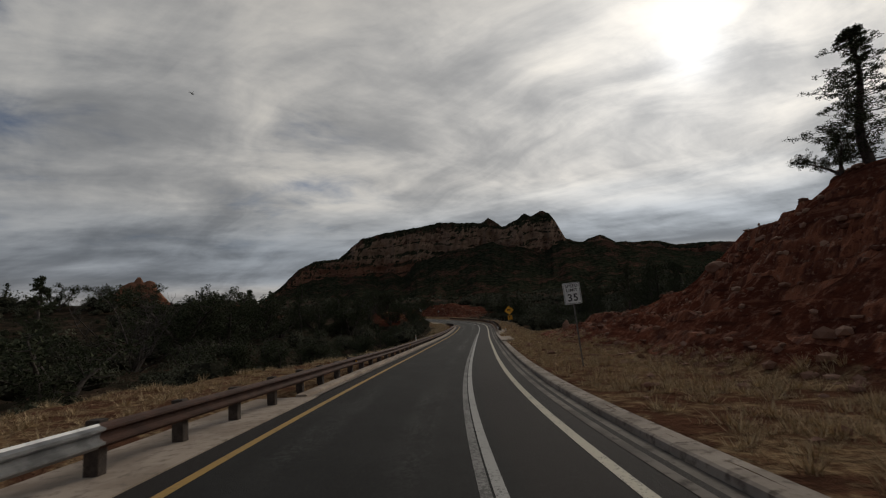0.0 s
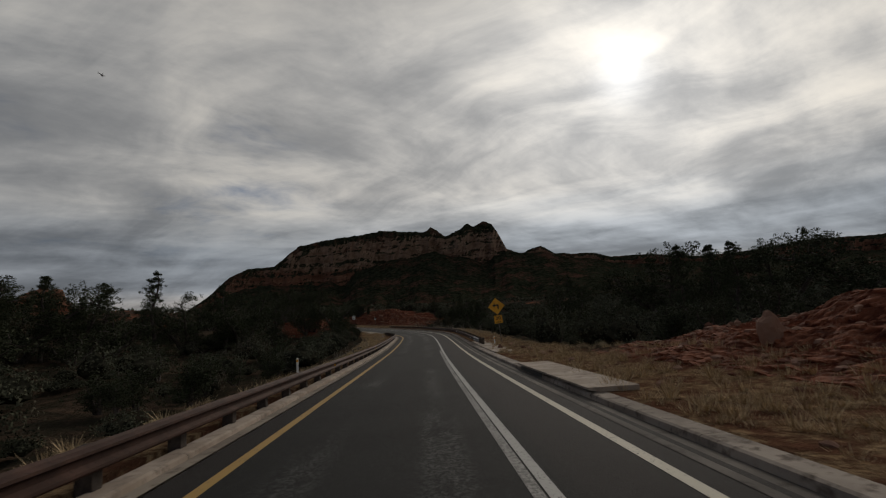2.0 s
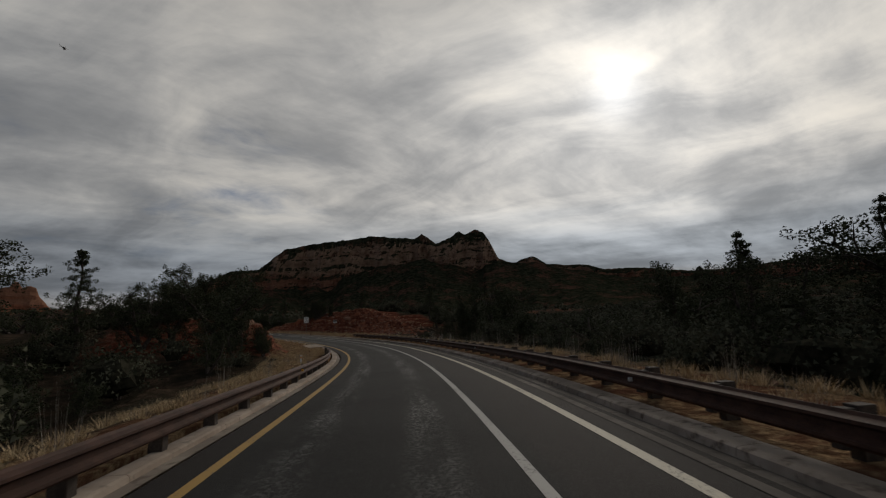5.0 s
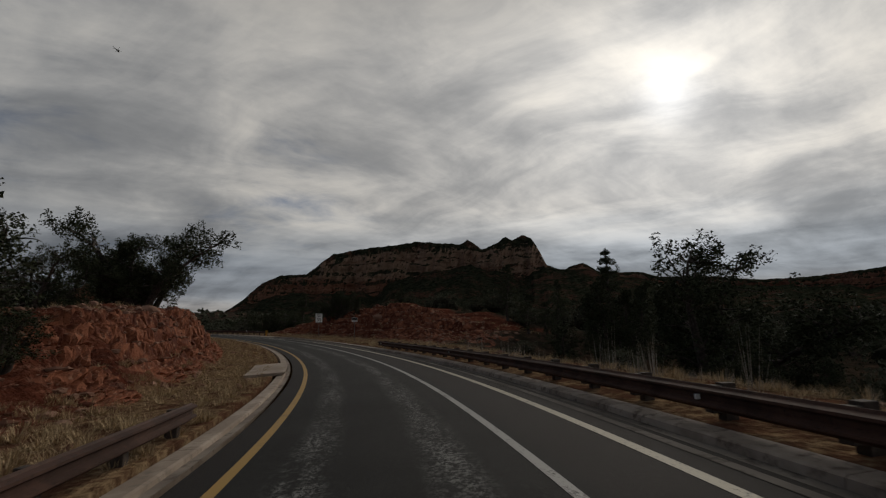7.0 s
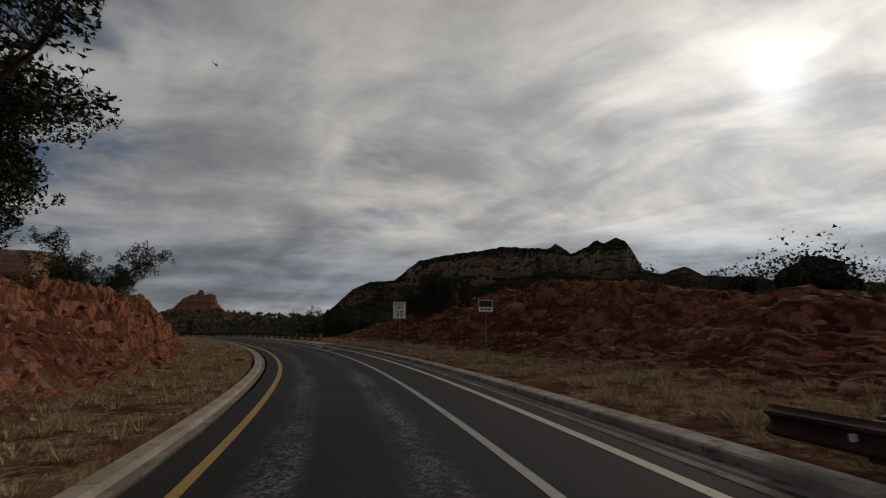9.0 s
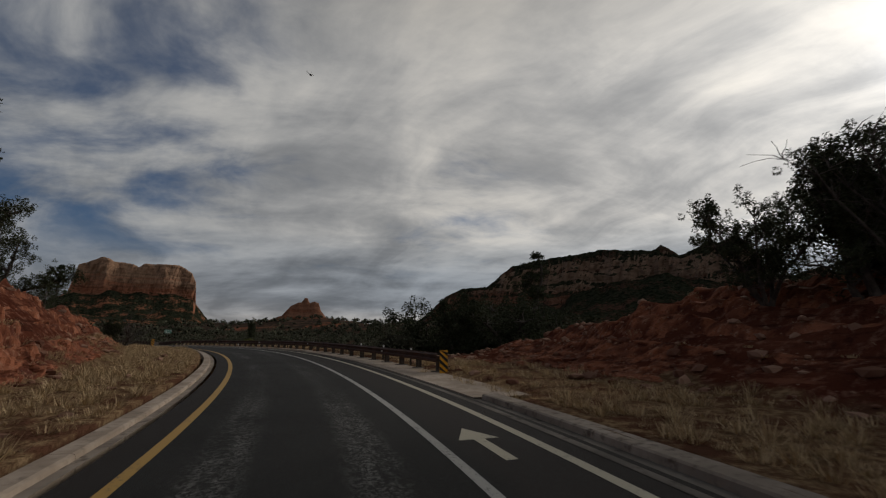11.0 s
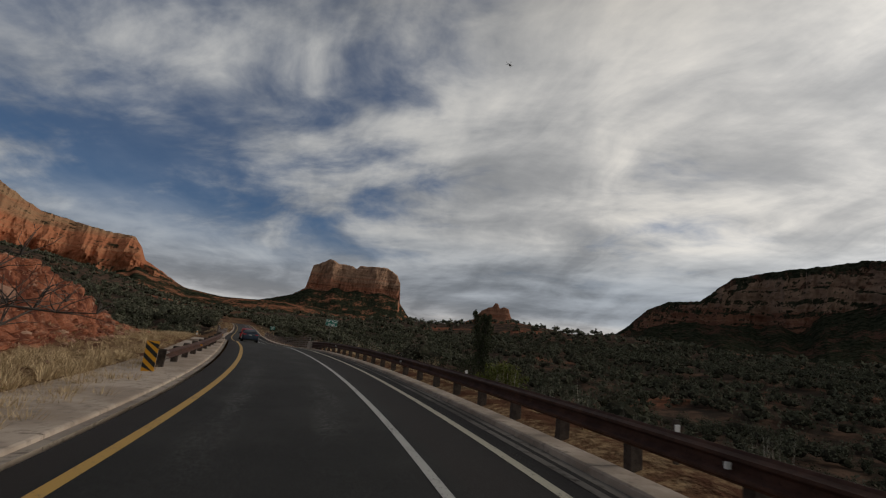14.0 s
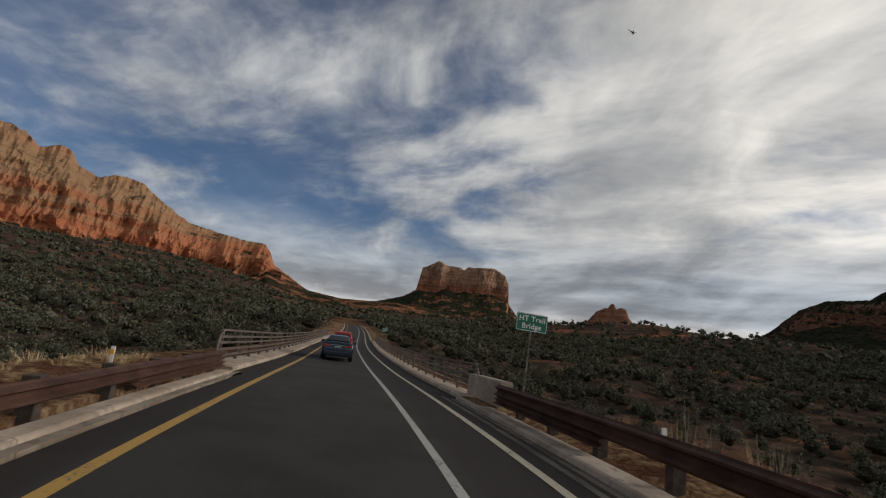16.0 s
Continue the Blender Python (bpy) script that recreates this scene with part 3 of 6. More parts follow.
def far_land(x, y):
    """The wide bowl of land round the road."""
    r = np.hypot(x - MIDDLE[0], y - MIDDLE[1])
    z = -2.5 + 17 * smooth_step(150, 520, r) + 25 * smooth_step(600, 1500, r) + 80 * smooth_step(1500, 4300, r)
    z = z + 2.5 * ripple(x, y, 130, 3) * smooth_step(60, 160, r) + 5.0 * ripple(x, y, 420, 5) * smooth_step(250, 600, r)
    # a wooded rise ahead, and the slope below the red cliffs
    z = z + 17.5 * np.exp(-((x + 40) / 190) ** 2 - ((y - 690) / 130) ** 2)
    across, along = x + 4.0, y - 230.0
    r2 = np.hypot(across, along)
    bearing = np.degrees(np.arctan2(-across, along))
    z = z + 58 * smooth_step(120, 950, r2) * smooth_step(47, 66, bearing) * smooth_step(170, 130, bearing)
    # a wooded knoll behind the first bend
    z = z + 12.0 * np.exp(-((x + 60) / 60) ** 2 - ((y - 134) / 45) ** 2)
    # the gulch that the bridge crosses, opening to the right
    gulch = np.exp(-(((x - 30) + 0.35 * (y - 290)) / 120) ** 2 - ((y - 300) / 70) ** 2)
    return z - 7.5 * gulch


def bank_height(s, o):
    """Height of the roadside over the road's plane."""
    right = o > 0
    d = np.abs(o)
    out = np.zeros_like(d)
    for side, table in ((right, RIGHT), (~right, LEFT)):
        rows = np.array(table, float)
        toe, high, run = (np.interp(s, rows[:, 0], rows[:, k]) for k in (1, 2, 3))
        u = np.clip((d - toe) / run, 0, 1)
        rough = 1 + 0.10 * ripple(s, o, 9.0, 11)
        shape = high * (0.7 * u + 0.3 * u * u * (3 - 2 * u)) * rough
        ledge = 0.24 * np.sin(2 * math.pi * shape / 0.62 + 1.5 * ripple(s, o, 14.0, 13)) * smooth_step(0.3, 1.2, np.abs(shape)) * (u > 0) * (u < 1)
        out = np.where(side, shape + ledge, out)
    return out


def land(x, y):
    """Height of the ground, for arrays of any shape."""
    x, y = np.asarray(x, float), np.asarray(y, float)
    shape = x.shape
    x, y = x.ravel(), y.ravel()
    s, o = road_coords(x, y)
    d = np.abs(o)
    base = np.interp(s, ST, HIGH) - np.interp(s, ST, FALL) * np.clip(o, -9, 9)
    near = base + bank_height(s, o) + 0.10 * ripple(x, y, 3.1, 7) * smooth_step(6, 9, d) + 0.35 * ripple(x, y, 11, 8) * smooth_step(8, 14, d)
    edge = np.where(o > 0, 4.15, 3.0)
    paved = ((o > 0) & (s > 180) & (s < 206) & (d < 5.5)) | ((o > 0) & (s > 205) & (s < 262) & (d < 4.6)) | ((o < 0) & (s < 13) & (d < 3.9)) | ((o < 0) & (s > 221) & (s < 250.5) & (d < 4.45))
    near = near + np.where(d > edge, np.where(paved, -0.04, 0.10), -0.30)
    far = far_land(x, y)
    past = np.maximum(np.maximum(-60 - s, s - 450), 0)
    blend = np.maximum(smooth_step(16, 46, d), smooth_step(0, 30, past))
    return (near + (far - near) * blend).reshape(shape)


def build_ground():
    """One sheet: finely ruled along the road, then a net that widens to the horizon."""
    half = np.array([0, 1.5, 2.6, 2.99, 3.01, 3.3, 3.8, 4.4, 5, 5.6, 6.2, 6.8, 7.4, 8, 8.6, 9.2, 9.8, 10.4, 11, 11.8, 12.6, 13.4, 14.2, 15, 16, 17.5, 19, 21, 23, 26, 29, 33, 37, 42, 48])
    right = np.array([1.5, 3.5, 4.14, 4.16, 4.5, 5, 5.6, 6.2, 6.8, 7.4, 8, 8.6, 9.2, 9.8, 10.4, 11, 11.6, 12.2, 12.8, 13.4, 14, 14.8, 15.6, 16.5, 17.5, 18.5, 20, 22, 24, 26, 29, 33, 37, 42, 48])
    offs = np.concatenate([-half[::-1], right])
    rows = np.arange(-60, 451, 0.8)
    s, o = np.meshgrid(rows, offs, indexing="ij")
    at = on_road(s, o)
    verts = np.stack([at[..., 0], at[..., 1], land(at[..., 0], at[..., 1])], -1).reshape(-1, 3)
    faces = grid_faces(len(rows), len(offs))
    steps = np.concatenate([np.arange(0, 260, 9.0), 260 * 1.055 ** np.arange(0, 54)])
    line = np.concatenate([-steps[:0:-1], steps])
    x, y = np.meshgrid(line + MIDDLE[0], line + MIDDLE[1], indexing="ij")
    z = land(x, y)
    s2, o2 = road_coords(x.ravel(), y.ravel())
    under = (np.abs(o2) < 47) & (s2 > -60) & (s2 < 450)
    z = z - 0.6 * under.reshape(z.shape)
    hidden = (np.abs(o2) < 34) & (s2 > -48) & (s2 < 438)
    wide = grid_faces(len(line), len(line))
    wide = wide[~hidden[wide].all(1)]
    base = len(verts)
    me = mesh_of("ground", np.concatenate([verts, np.stack([x, y, z], -1).reshape(-1, 3)]), np.concatenate([faces[:, ::-1], wide + base]), ground_mat, smooth=True)
    s3, o3 = np.concatenate([s.ravel(), s2]), np.concatenate([o.ravel(), o2])
    width = np.where(o3 > 0, np.interp(s3, [r[0] for r in RIGHT], [r[1] for r in RIGHT]), np.interp(s3, [r[0] for r in LEFT], [r[1] for r in LEFT]))
    grass = 1 - smooth_step(-0.6, 1.6, np.abs(o3) - width)
    me.attributes.new("grass", "FLOAT", "POINT").data.foreach_set("value", grass.astype(np.float32))
    rise = np.where(o3 > 0, np.interp(s3, [r[0] for r in RIGHT], [r[2] for r in RIGHT]), np.interp(s3, [r[0] for r in LEFT], [r[2] for r in LEFT]))
    cut = smooth_step(0.1, 1.2, rise) * smooth_step(26, 14, np.abs(o3))
    me.attributes.new("cut", "FLOAT", "POINT").data.foreach_set("value", cut.astype(np.float32))
    tagged(new("ground", me), "rough red earth and dry straw grass beside the road", "ground", kind="structure")


build_ground()


# ---- far mountains ----
def lattice(x, y, seed):
    """Smooth random values, 0 to 1, with one knot a unit."""
    knots = np.random.RandomState(seed).rand(257, 257)
    xi, yi = np.floor(x), np.floor(y)
    u, v = x - xi, y - yi
    u, v = u * u * (3 - 2 * u), v * v * (3 - 2 * v)
    i, j = xi.astype(int) % 256, yi.astype(int) % 256
    knots[256], knots[:, 256] = knots[0], knots[:, 0]
    return (knots[i, j] * (1 - u) + knots[i + 1, j] * u) * (1 - v) + (knots[i, j + 1] * (1 - u) + knots[i + 1, j + 1] * u) * v


def crags(x, y, size, seed, octaves=5, ridged=False):
    """Rough relief, about -1 to 1; ridged: rounded ribs with sharp clefts between."""
    x, y = np.broadcast_arrays(np.asarray(x, float) / size + 37.3, np.asarray(y, float) / size + 11.7)
    out, gain, total = 0.0, 1.0, 0.0
    for k in range(octaves):
        w = 2 * lattice(x * 2**k, y * 2**k, seed + 7 * k) - 1
        out = out + gain * (2 * np.abs(w) - 0.7 if ridged else w)
        total += gain
        gain *= 0.5
    return out / total * 1.5


def mountain(name, mat, skyline, foot, front, depth, label, seed=1, centre=MIDDLE, cols=420, beds=7, soft=0.30, bench=1.1, ribs=1.0, cap=0.10, dome=0.3, outcrops=0.6, height=64, rib_size=0.04):
    """A ridge of layered rock. The skyline gives bearings with the rise of the top and of the cliffs' foot, in degrees at a distance front."""
    sky = np.array(skyline, float)
    sky = sky[np.argsort(sky[:, 0])]
    yaw = np.linspace(sky[0, 0], sky[-1, 0], cols)
    arc = np.radians(yaw) * front
    top = front * np.tan(np.radians(np.interp(yaw, sky[:, 0], sky[:, 1])))
    base = np.minimum(front * np.tan(np.radians(np.interp(yaw, sky[:, 0], sky[:, 2]))), top - 1.0)
    base = np.minimum(base + 0.26 * (top - base) * crags(arc, 0.0, front * 0.05, seed + 14, 4), top - 0.25 * (top - base) - 0.5)
    low = np.minimum(np.full(cols, front * math.tan(radians(foot))), base - 1.0)
    top = top + 0.010 * (top - low) * crags(arc, 0.0, front * 0.012, seed + 1, 3) + front * 0.0006 * crags(arc, 0.0, front * 0.004, seed + 3, 2)
    rows = []
    u = np.radians(yaw)

    def row(back, z):
        far = front + back
        rows.append(np.stack([centre[0] - np.sin(u) * far, centre[1] + np.cos(u) * far, z], -1))

    skirt = 60
    steps = 5.0
    for k in range(skirt):
        q = k / skirt
        # broken ledges of rock that stand out of the talus
        shown = np.clip(1.6 * crags(arc, 900.0 * math.floor(q * steps), front * 0.05, seed + 16, 3), 0, 1) * outcrops
        terrace = shown * math.sin(2 * math.pi * steps * q) / (2 * math.pi * steps) * (0.2 + 0.8 * q)
        spur = depth * 0.16 * crags(arc, 60.0 * q, front * 0.10, seed + 2, 3) * math.sin(math.pi * min(1, 0.15 + q))
        hump = 0.07 * (base - low) * crags(arc, 260.0 * q, front * 0.05, seed + 4, 4) * math.sin(math.pi * q)
        row(-depth * (1 - q) ** 1.1 - 0.16 * depth + spur * (1 - q), low * (1 - depth / front * (1 - q)) + (base - low) * ((0.35 * q + 0.65 * q * q) + terrace) + hump)
    tall = (top - base) * (1 - cap)
    mean = float(np.median(tall[tall > 0.25 * tall.max()]))
    # level beds of uneven thickness, each a sheer face under a sloping bench
    rng = np.random.RandomState(seed + 90)
    floor, roof = float(base.min()), float((base + tall).max())
    marks = floor + (roof - floor) * np.concatenate([[0], np.cumsum(rng.uniform(0.5, 1.5, beds))]) / beds
    knots_z, knots_b = [marks[0] - 500], [0.0]
    for lower, upper in zip(marks[:-1], marks[1:]):
        lip = upper - soft * (upper - lower) * rng.uniform(0.5, 1.5)
        knots_z += [lip, upper]
        start = knots_b[-1] + 0.06 * (lip - lower)
        knots_b += [start, start + bench * (upper - lip)]
    rib = mean * (0.34 * crags(arc, 0.0, front * rib_size, seed + 6, 2, True))
    for k in range(height + 1):
        q = k / height
        z = base + tall * q
        warp = z + 0.5 * (roof - floor) / beds * crags(arc, 0.5 * z, front * 0.06, seed + 8, 4)
        stair = np.interp(warp, knots_z, knots_b) - np.interp(base, knots_z, knots_b)
        fold = mean * 0.10 * crags(arc + 0.25 * z, z * 0.45, front * 0.35 * rib_size, seed + 18, 3, True)
        away = fold + np.clip(mean * 0.06 * crags(arc, z * 0.5, front * 0.010, seed + 10, 4), -mean, mean)
        round_off = dome * mean * max(0.0, (q - 0.55) / 0.45) ** 2.2
        back = -0.13 * depth + stair + ribs * (rib * (1 - 0.35 * q) + away) + round_off
        row(back, z * (1 + back / front))
    last = back
    rest = top - base - tall
    for q in (0.2, 0.4, 0.6, 0.8, 1.0):
        back = last + (0.03 + 0.10 * cap) * depth * q
        row(back, (base + tall + rest * math.sin(0.5 * math.pi * q)) * (1 + back / front))
    row(0.6 * depth, base + 0.3 * tall)
    verts = np.stack(rows)
    me = mesh_of(name, verts.reshape(-1, 3), grid_faces(len(rows), cols)[:, ::-1], mat)
    return tagged(new(name, me), label, "mountain", kind="structure")


mountain("mesa_ridge", mesa_mat,
         [(6, 1.5, 1.4), (2.3, 4.0, 3.2), (0, 6.2, 4.4), (-1.8, 7.1, 5.0), (-4.7, 7.3, 5.2), (-7.4, 9.5, 5.4), (-10.5, 10.2, 5.6), (-14.7, 10.7, 5.8), (-17, 11.1, 6.2), (-20.9, 10.8, 7.6), (-22.5, 10.7, 7.4), (-23.4, 11.2, 7.2), (-24.3, 10.6, 7.1), (-25.1, 10.0, 7.0), (-26.4, 10.5, 7.0),
          (-27.9, 11.3, 6.9), (-28.7, 10.9, 6.9), (-29.8, 11.5, 6.9), (-30.9, 11.0, 6.9), (-31.5, 10.0, 6.9), (-32.5, 7.9, 7.2), (-34.1, 7.2, 6.9), (-35.4, 7.6, 6.9), (-36.6, 7.9, 6.8), (-38.2, 6.8, 6.2), (-40.4, 6.55, 5.7), (-42.5, 6.45, 5.3), (-44.3, 5.75, 4.9),
          (-48.4, 5.6, 4.4), (-51, 5.15, 4.1), (-53.4, 4.8, 3.8), (-57.2, 4.75, 3.6), (-60.2, 4.95, 3.5), (-63.4, 5.2, 3.4), (-66.5, 4.85, 3.4), (-80, 4.5, 3.3)],
         0.6, 2150.0, 900.0, "long layered sandstone ridge with wooded lower slopes", 1, (10, 40), 900, 9, 0.28, 0.9, 1.1, 0.14, 0.15, 0.5)
mountain("flat_butte", butte_mat,
         [(50, 1.6, 1.5), (44.8, 3.2, 3.1), (41.1, 4.4, 4.3), (39.7, 5.3, 5.1), (39.2, 8.0, 5.5), (38.6, 8.3, 5.5), (37.3, 9.0, 5.5), (36.4, 8.7, 5.6), (34.6, 8.5, 5.6), (34.2, 8.3, 5.6), (33.8, 8.7, 5.6), (30.6, 8.9, 5.5), (29.3, 8.2, 5.4), (28.8, 7.2, 5.3), (28.6, 4.9, 4.7), (27.3, 3.3, 3.2), (25, 1.8, 1.7)],
         1.0, 3100.0, 650.0, "flat-topped red sandstone butte with sheer cliffs", 21, (20, 190), 420, 5, 0.12, 0.6, 0.8, 0.04, 0.06, 1.2)
mountain("bell_butte", bell_mat,
         [(25, 1.6, 1.2), (22.1, 3.0, 2.5), (19.6, 4.0, 3.0), (18.7, 5.1, 3.4), (17.9, 5.5, 3.6), (17.5, 5.6, 3.6), (17.2, 6.1, 3.6), (16.9, 6.1, 3.6), (16.6, 5.5, 3.6), (16.1, 5.7, 3.5), (15.6, 5.5, 3.4), (15.3, 4.7, 3.2), (14.2, 3.3, 2.6), (12, 2.3, 1.9)],
         1.0, 2600.0, 260.0, "bell-shaped red sandstone butte with a knob on top", 31, (20, 190), 280, 6, 0.4, 0.9, 0.5, 0.05, 0.2, 1.2)
mountain("red_cliff", cliff_mat,
         [(112, 15, 7), (96, 15.5, 6.5), (86, 15, 5.8), (82.4, 14.2, 5.5), (80.6, 13.8, 5.4), (79.4, 12.8, 5.3), (78, 13.5, 5.2), (77, 13.2, 5.1), (76.2, 12, 5), (74.5, 11.5, 4.9), (72.8, 12.2, 4.8), (71, 12.0, 4.7), (68.6, 10.4, 4.3), (66.1, 9, 4.0), (63.8, 8.6, 3.9),
          (61.4, 8.3, 4.1), (57.9, 8.1, 4.3), (57.2, 7.3, 4.4), (56.6, 6.0, 4.4), (54.8, 5.0, 4.2), (52.3, 3.6, 3.5), (48.7, 3.2, 3.1), (45, 3.4, 3.3), (42, 3.6, 3.5), (34, 3.0, 2.9)],
         1.2, 1500.0, 700.0, "sunlit red and buff cliffs over a wooded slope", 41, (0, 230), 900, 7, 0.34, 1.0, 0.95, 0.05, 0.6, 1.1, rib_size=0.075)

# ---- road ----
road = tagged(new("road", sweep(-60, 452, [(-2.3, 0.0), (-1.9, 0.0), (0, 0.0), (1.9, 0.0), (3.75, 0.0)], asphalt, "road")), "dark worn asphalt carriageway with lighter wheel tracks", "road", kind="structure")
for name, o, width, mat, label in (("yellow_line", -1.75, 0.15, yellow_line, "worn yellow edge line on the asphalt"),
                                   ("lane_line", 1.80, 0.13, old_line, "scuffed white line beside the bicycle lane"),
                                   ("old_lane_line", 1.65, 0.12, ghost_line, "worn older white line beside the lane line"),
                                   ("edge_line", 3.10, 0.15, white_line, "white edge line on the asphalt")):
    tagged(new(name, sweep(-60, 62 if mat is ghost_line else 452, [(o - width / 2, 0.005), (o + width / 2, 0.005)], mat, name, shift=(lambda s: 0.20 * float(smooth_step(215, 244, s) - 0.6 * smooth_step(247, 256, s))) if name == "yellow_line" else None)), label, "road marking", kind="structure")

gutter = tagged(new("gutter", sweep(-60, 264.4, [(3.5, 0.006), (3.95, -0.012), (3.95, -0.2)], gutter_mat, "gutter")), "pale concrete gutter along the kerb", "gutter", kind="structure")
tagged(new("gutter", sweep(13, 110, [(-2.6, -0.2), (-2.6, -0.008), (-2.34, 0.006)], kerb_gutter, "gutter")), "pale concrete gutter along the kerb", "gutter", kind="structure")
tagged(new("gutter", sweep(110, 264.4, [(-2.6, -0.2), (-2.6, -0.008), (-2.40, 0.006)], kerb_gutter, "gutter")), "pale concrete gutter along the kerb", "gutter", kind="structure")


def kerb(name, s0, s1, section, label, mat=concrete):
    """A kerb cast in lengths with open joints."""
    top = tagged(thing(name), label, "kerb", kind="structure")
    s = s0
    while s < s1 - 0.5:
        part("kerb_stone", sweep(s, min(s + 3.0, s1) - 0.015, section, mat, "kerb_stone", 1.0, close=True), mat, top)
        s += 3.0


kerb("kerb_right", -18, 181, [(3.93, -0.2), (3.97, 0.075), (4.01, 0.095), (4.30, 0.105), (4.32, -0.2)][::-1], "cast concrete kerb beside the verge", kerb_mat)
kerb("kerb_right", 206, 264.4, [(3.96, -0.2), (4.00, 0.05), (4.04, 0.07), (4.46, 0.07), (4.48, -0.2)][::-1], "cast concrete kerb beside the verge")
kerb("kerb_left", 222, 264.3, [(-2.54, -0.2), (-2.57, 0.04), (-2.61, 0.055), (-2.86, 0.055), (-2.88, -0.2)], "low concrete kerb beside the verge")
kerb("kerb_left", 13, 222, [(-2.54, -0.2), (-2.57, 0.055), (-2.61, 0.075), (-2.86, 0.08), (-2.88, -0.2)], "cast concrete kerb beside the verge")


# ---- guard rails ----
WAVE = [(-0.02, 0.0), (0.0, 0.03), (0.075, 0.055), (0.075, 0.085), (0.0, 0.125), (0.0, 0.185), (0.075, 0.225), (0.075, 0.255), (0.0, 0.28), (-0.02, 0.31)]


def left_rail(s):
    """How far the left guard rail stands in from its outermost line."""
    return float(np.interp(s, [0, 7, 14, 28, 60, 89, 105, 113], [0.15, 0.20, 0.35, 0.40, 0.40, 0.50, 0.25, 0.0]))


def bridge_end_rail(s):
    return float(np.interp(s, [234, 248, 256, 264], [0.0, 0.42, 0.45, 0.30]))


def guard_rail(s0, s1, o, side, label, shiny=None, low=0.27, proud=0.09, flare=None, blocks=True, drop=None, tall=0.88):
    """A corrugated beam on wooden posts; side is the way its face looks (1: to the right); proud: how far posts stand over the beam."""
    rail = tagged(thing("guard_rail"), label, "guard rail")
    front = [(o + side * (0.02 + q[0]), low + tall * q[1]) for q in WAVE]
    rear = [(q[0] - side * 0.006, q[1]) for q in front[::-1]]
    section = front + rear
    spans = [(s0, s1, rust)]
    if shiny:
        spans = [q for q in ((s0, shiny[0], rust), (shiny[0], shiny[1], zinc), (shiny[1], s1, rust)) if q[1] - q[0] > 0.2]
    for a, b, mat in spans:
        part("beam", sweep(a, b, section if side < 0 else section[::-1], mat, "beam", 0.95, flare, close=True, drop=drop), mat, rail, "bright galvanised beam" if mat is zinc else "rusty corrugated steel beam")
    top = low + 0.275 + proud
    shapes = []
    for name, size, mid in (("post", (0.19, 0.16, top + 0.4), (top - 0.4) / 2), ("block", (0.18, 0.15, 0.30 + proud), top - 0.15 - proud / 2 - 0.02)):
        bm = box_bm(size, (0, 0, mid), 0.012)
        me = bpy.data.meshes.new(name)
        bm.to_mesh(me)
        bm.free()
        me.materials.append(post_wood)
        shapes.append(me)
    rng = random.Random(int(s0))
    dot = box_bm((0.07, 0.03, 0.07), (0, 0, 0), 0.006)
    glass = bpy.data.meshes.new("reflector")
    dot.to_mesh(glass)
    dot.free()
    glass.materials.append(sign_white if side < 0 else sign_yellow)
    s = s0 + 5.9
    while s < s1:
        at = on_road(s, o + (flare(s) if flare else 0.0) + side * 0.075, low + 0.5 * 0.31 * tall - (drop(s) if drop else 0.0))
        p = part("reflector", glass, sign_white, rail, "small white reflector" if side < 0 else "small yellow reflector")
        p.matrix_world = pose(*at, 0, 0, heading(s))
        s += 14.64
    s = s0 + 0.3
    while s < s1:
        out = flare(s) if flare else 0.0
        at = on_road(s, o + out - side * (0.27 if blocks else 0.15))
        p = part("post", shapes[0], post_wood, rail)
        p.matrix_world = pose(at[0], at[1], at[2] - (1.9 * drop(s) if drop else 0.0) + rng.uniform(-0.02, 0.02), rng.uniform(-1.5, 1.5), rng.uniform(-1.5, 1.5), heading(s) + rng.uniform(-3, 3))
        at = on_road(s, o + out - side * 0.085)
        if side < 0 and 187 < s < 205:
            ring_ = bmesh.new()
            bmesh.ops.create_cone(ring_, cap_ends=True, segments=14, radius1=0.30, radius2=0.26, depth=0.03)
            foot = part("footing", ring_, gutter_mat, rail, "dark filled hole round the post")
            spot = on_road(s, o + out - side * 0.15, 0.030)
            foot.matrix_world = pose(*spot, 0, 0, 20 * s)
        if not blocks:
            s += 1.83
            continue
        p = part("block", shapes[1], post_wood, rail)
        p.matrix_world = pose(at[0], at[1], at[2], 0, 0, heading(s))
        s += 1.83
    return rail


guard_rail(-16, 116.5, -3.15, 1, "rusty steel guard rail on dark wooden posts", (1.4, 6.1), 0.36, 0.04, left_rail, False, lambda s: 0.075 * float(smooth_step(16, 30, s)), 0.98)
guard_rail(63.5, 143.5, 4.45, -1, "rusty steel guard rail on dark wooden posts above dry grass", (63.5, 67.3), 0.25, 0.06, tall=1.06)
right_end = guard_rail(187.1, 262.0, 4.55, -1, "rusty steel guard rail on dark wooden posts above the valley", None, 0.36, -0.05, lambda s: 0.60 * max(0.0, 1 - (s - 187.0) / 14.0) ** 1.5, False, None, 1.08)
left_end = guard_rail(233.5, 264.0, -3.25, 1, "rusty steel guard rail on dark wooden posts beside the bridge", None, 0.27, -0.01, bridge_end_rail, False)

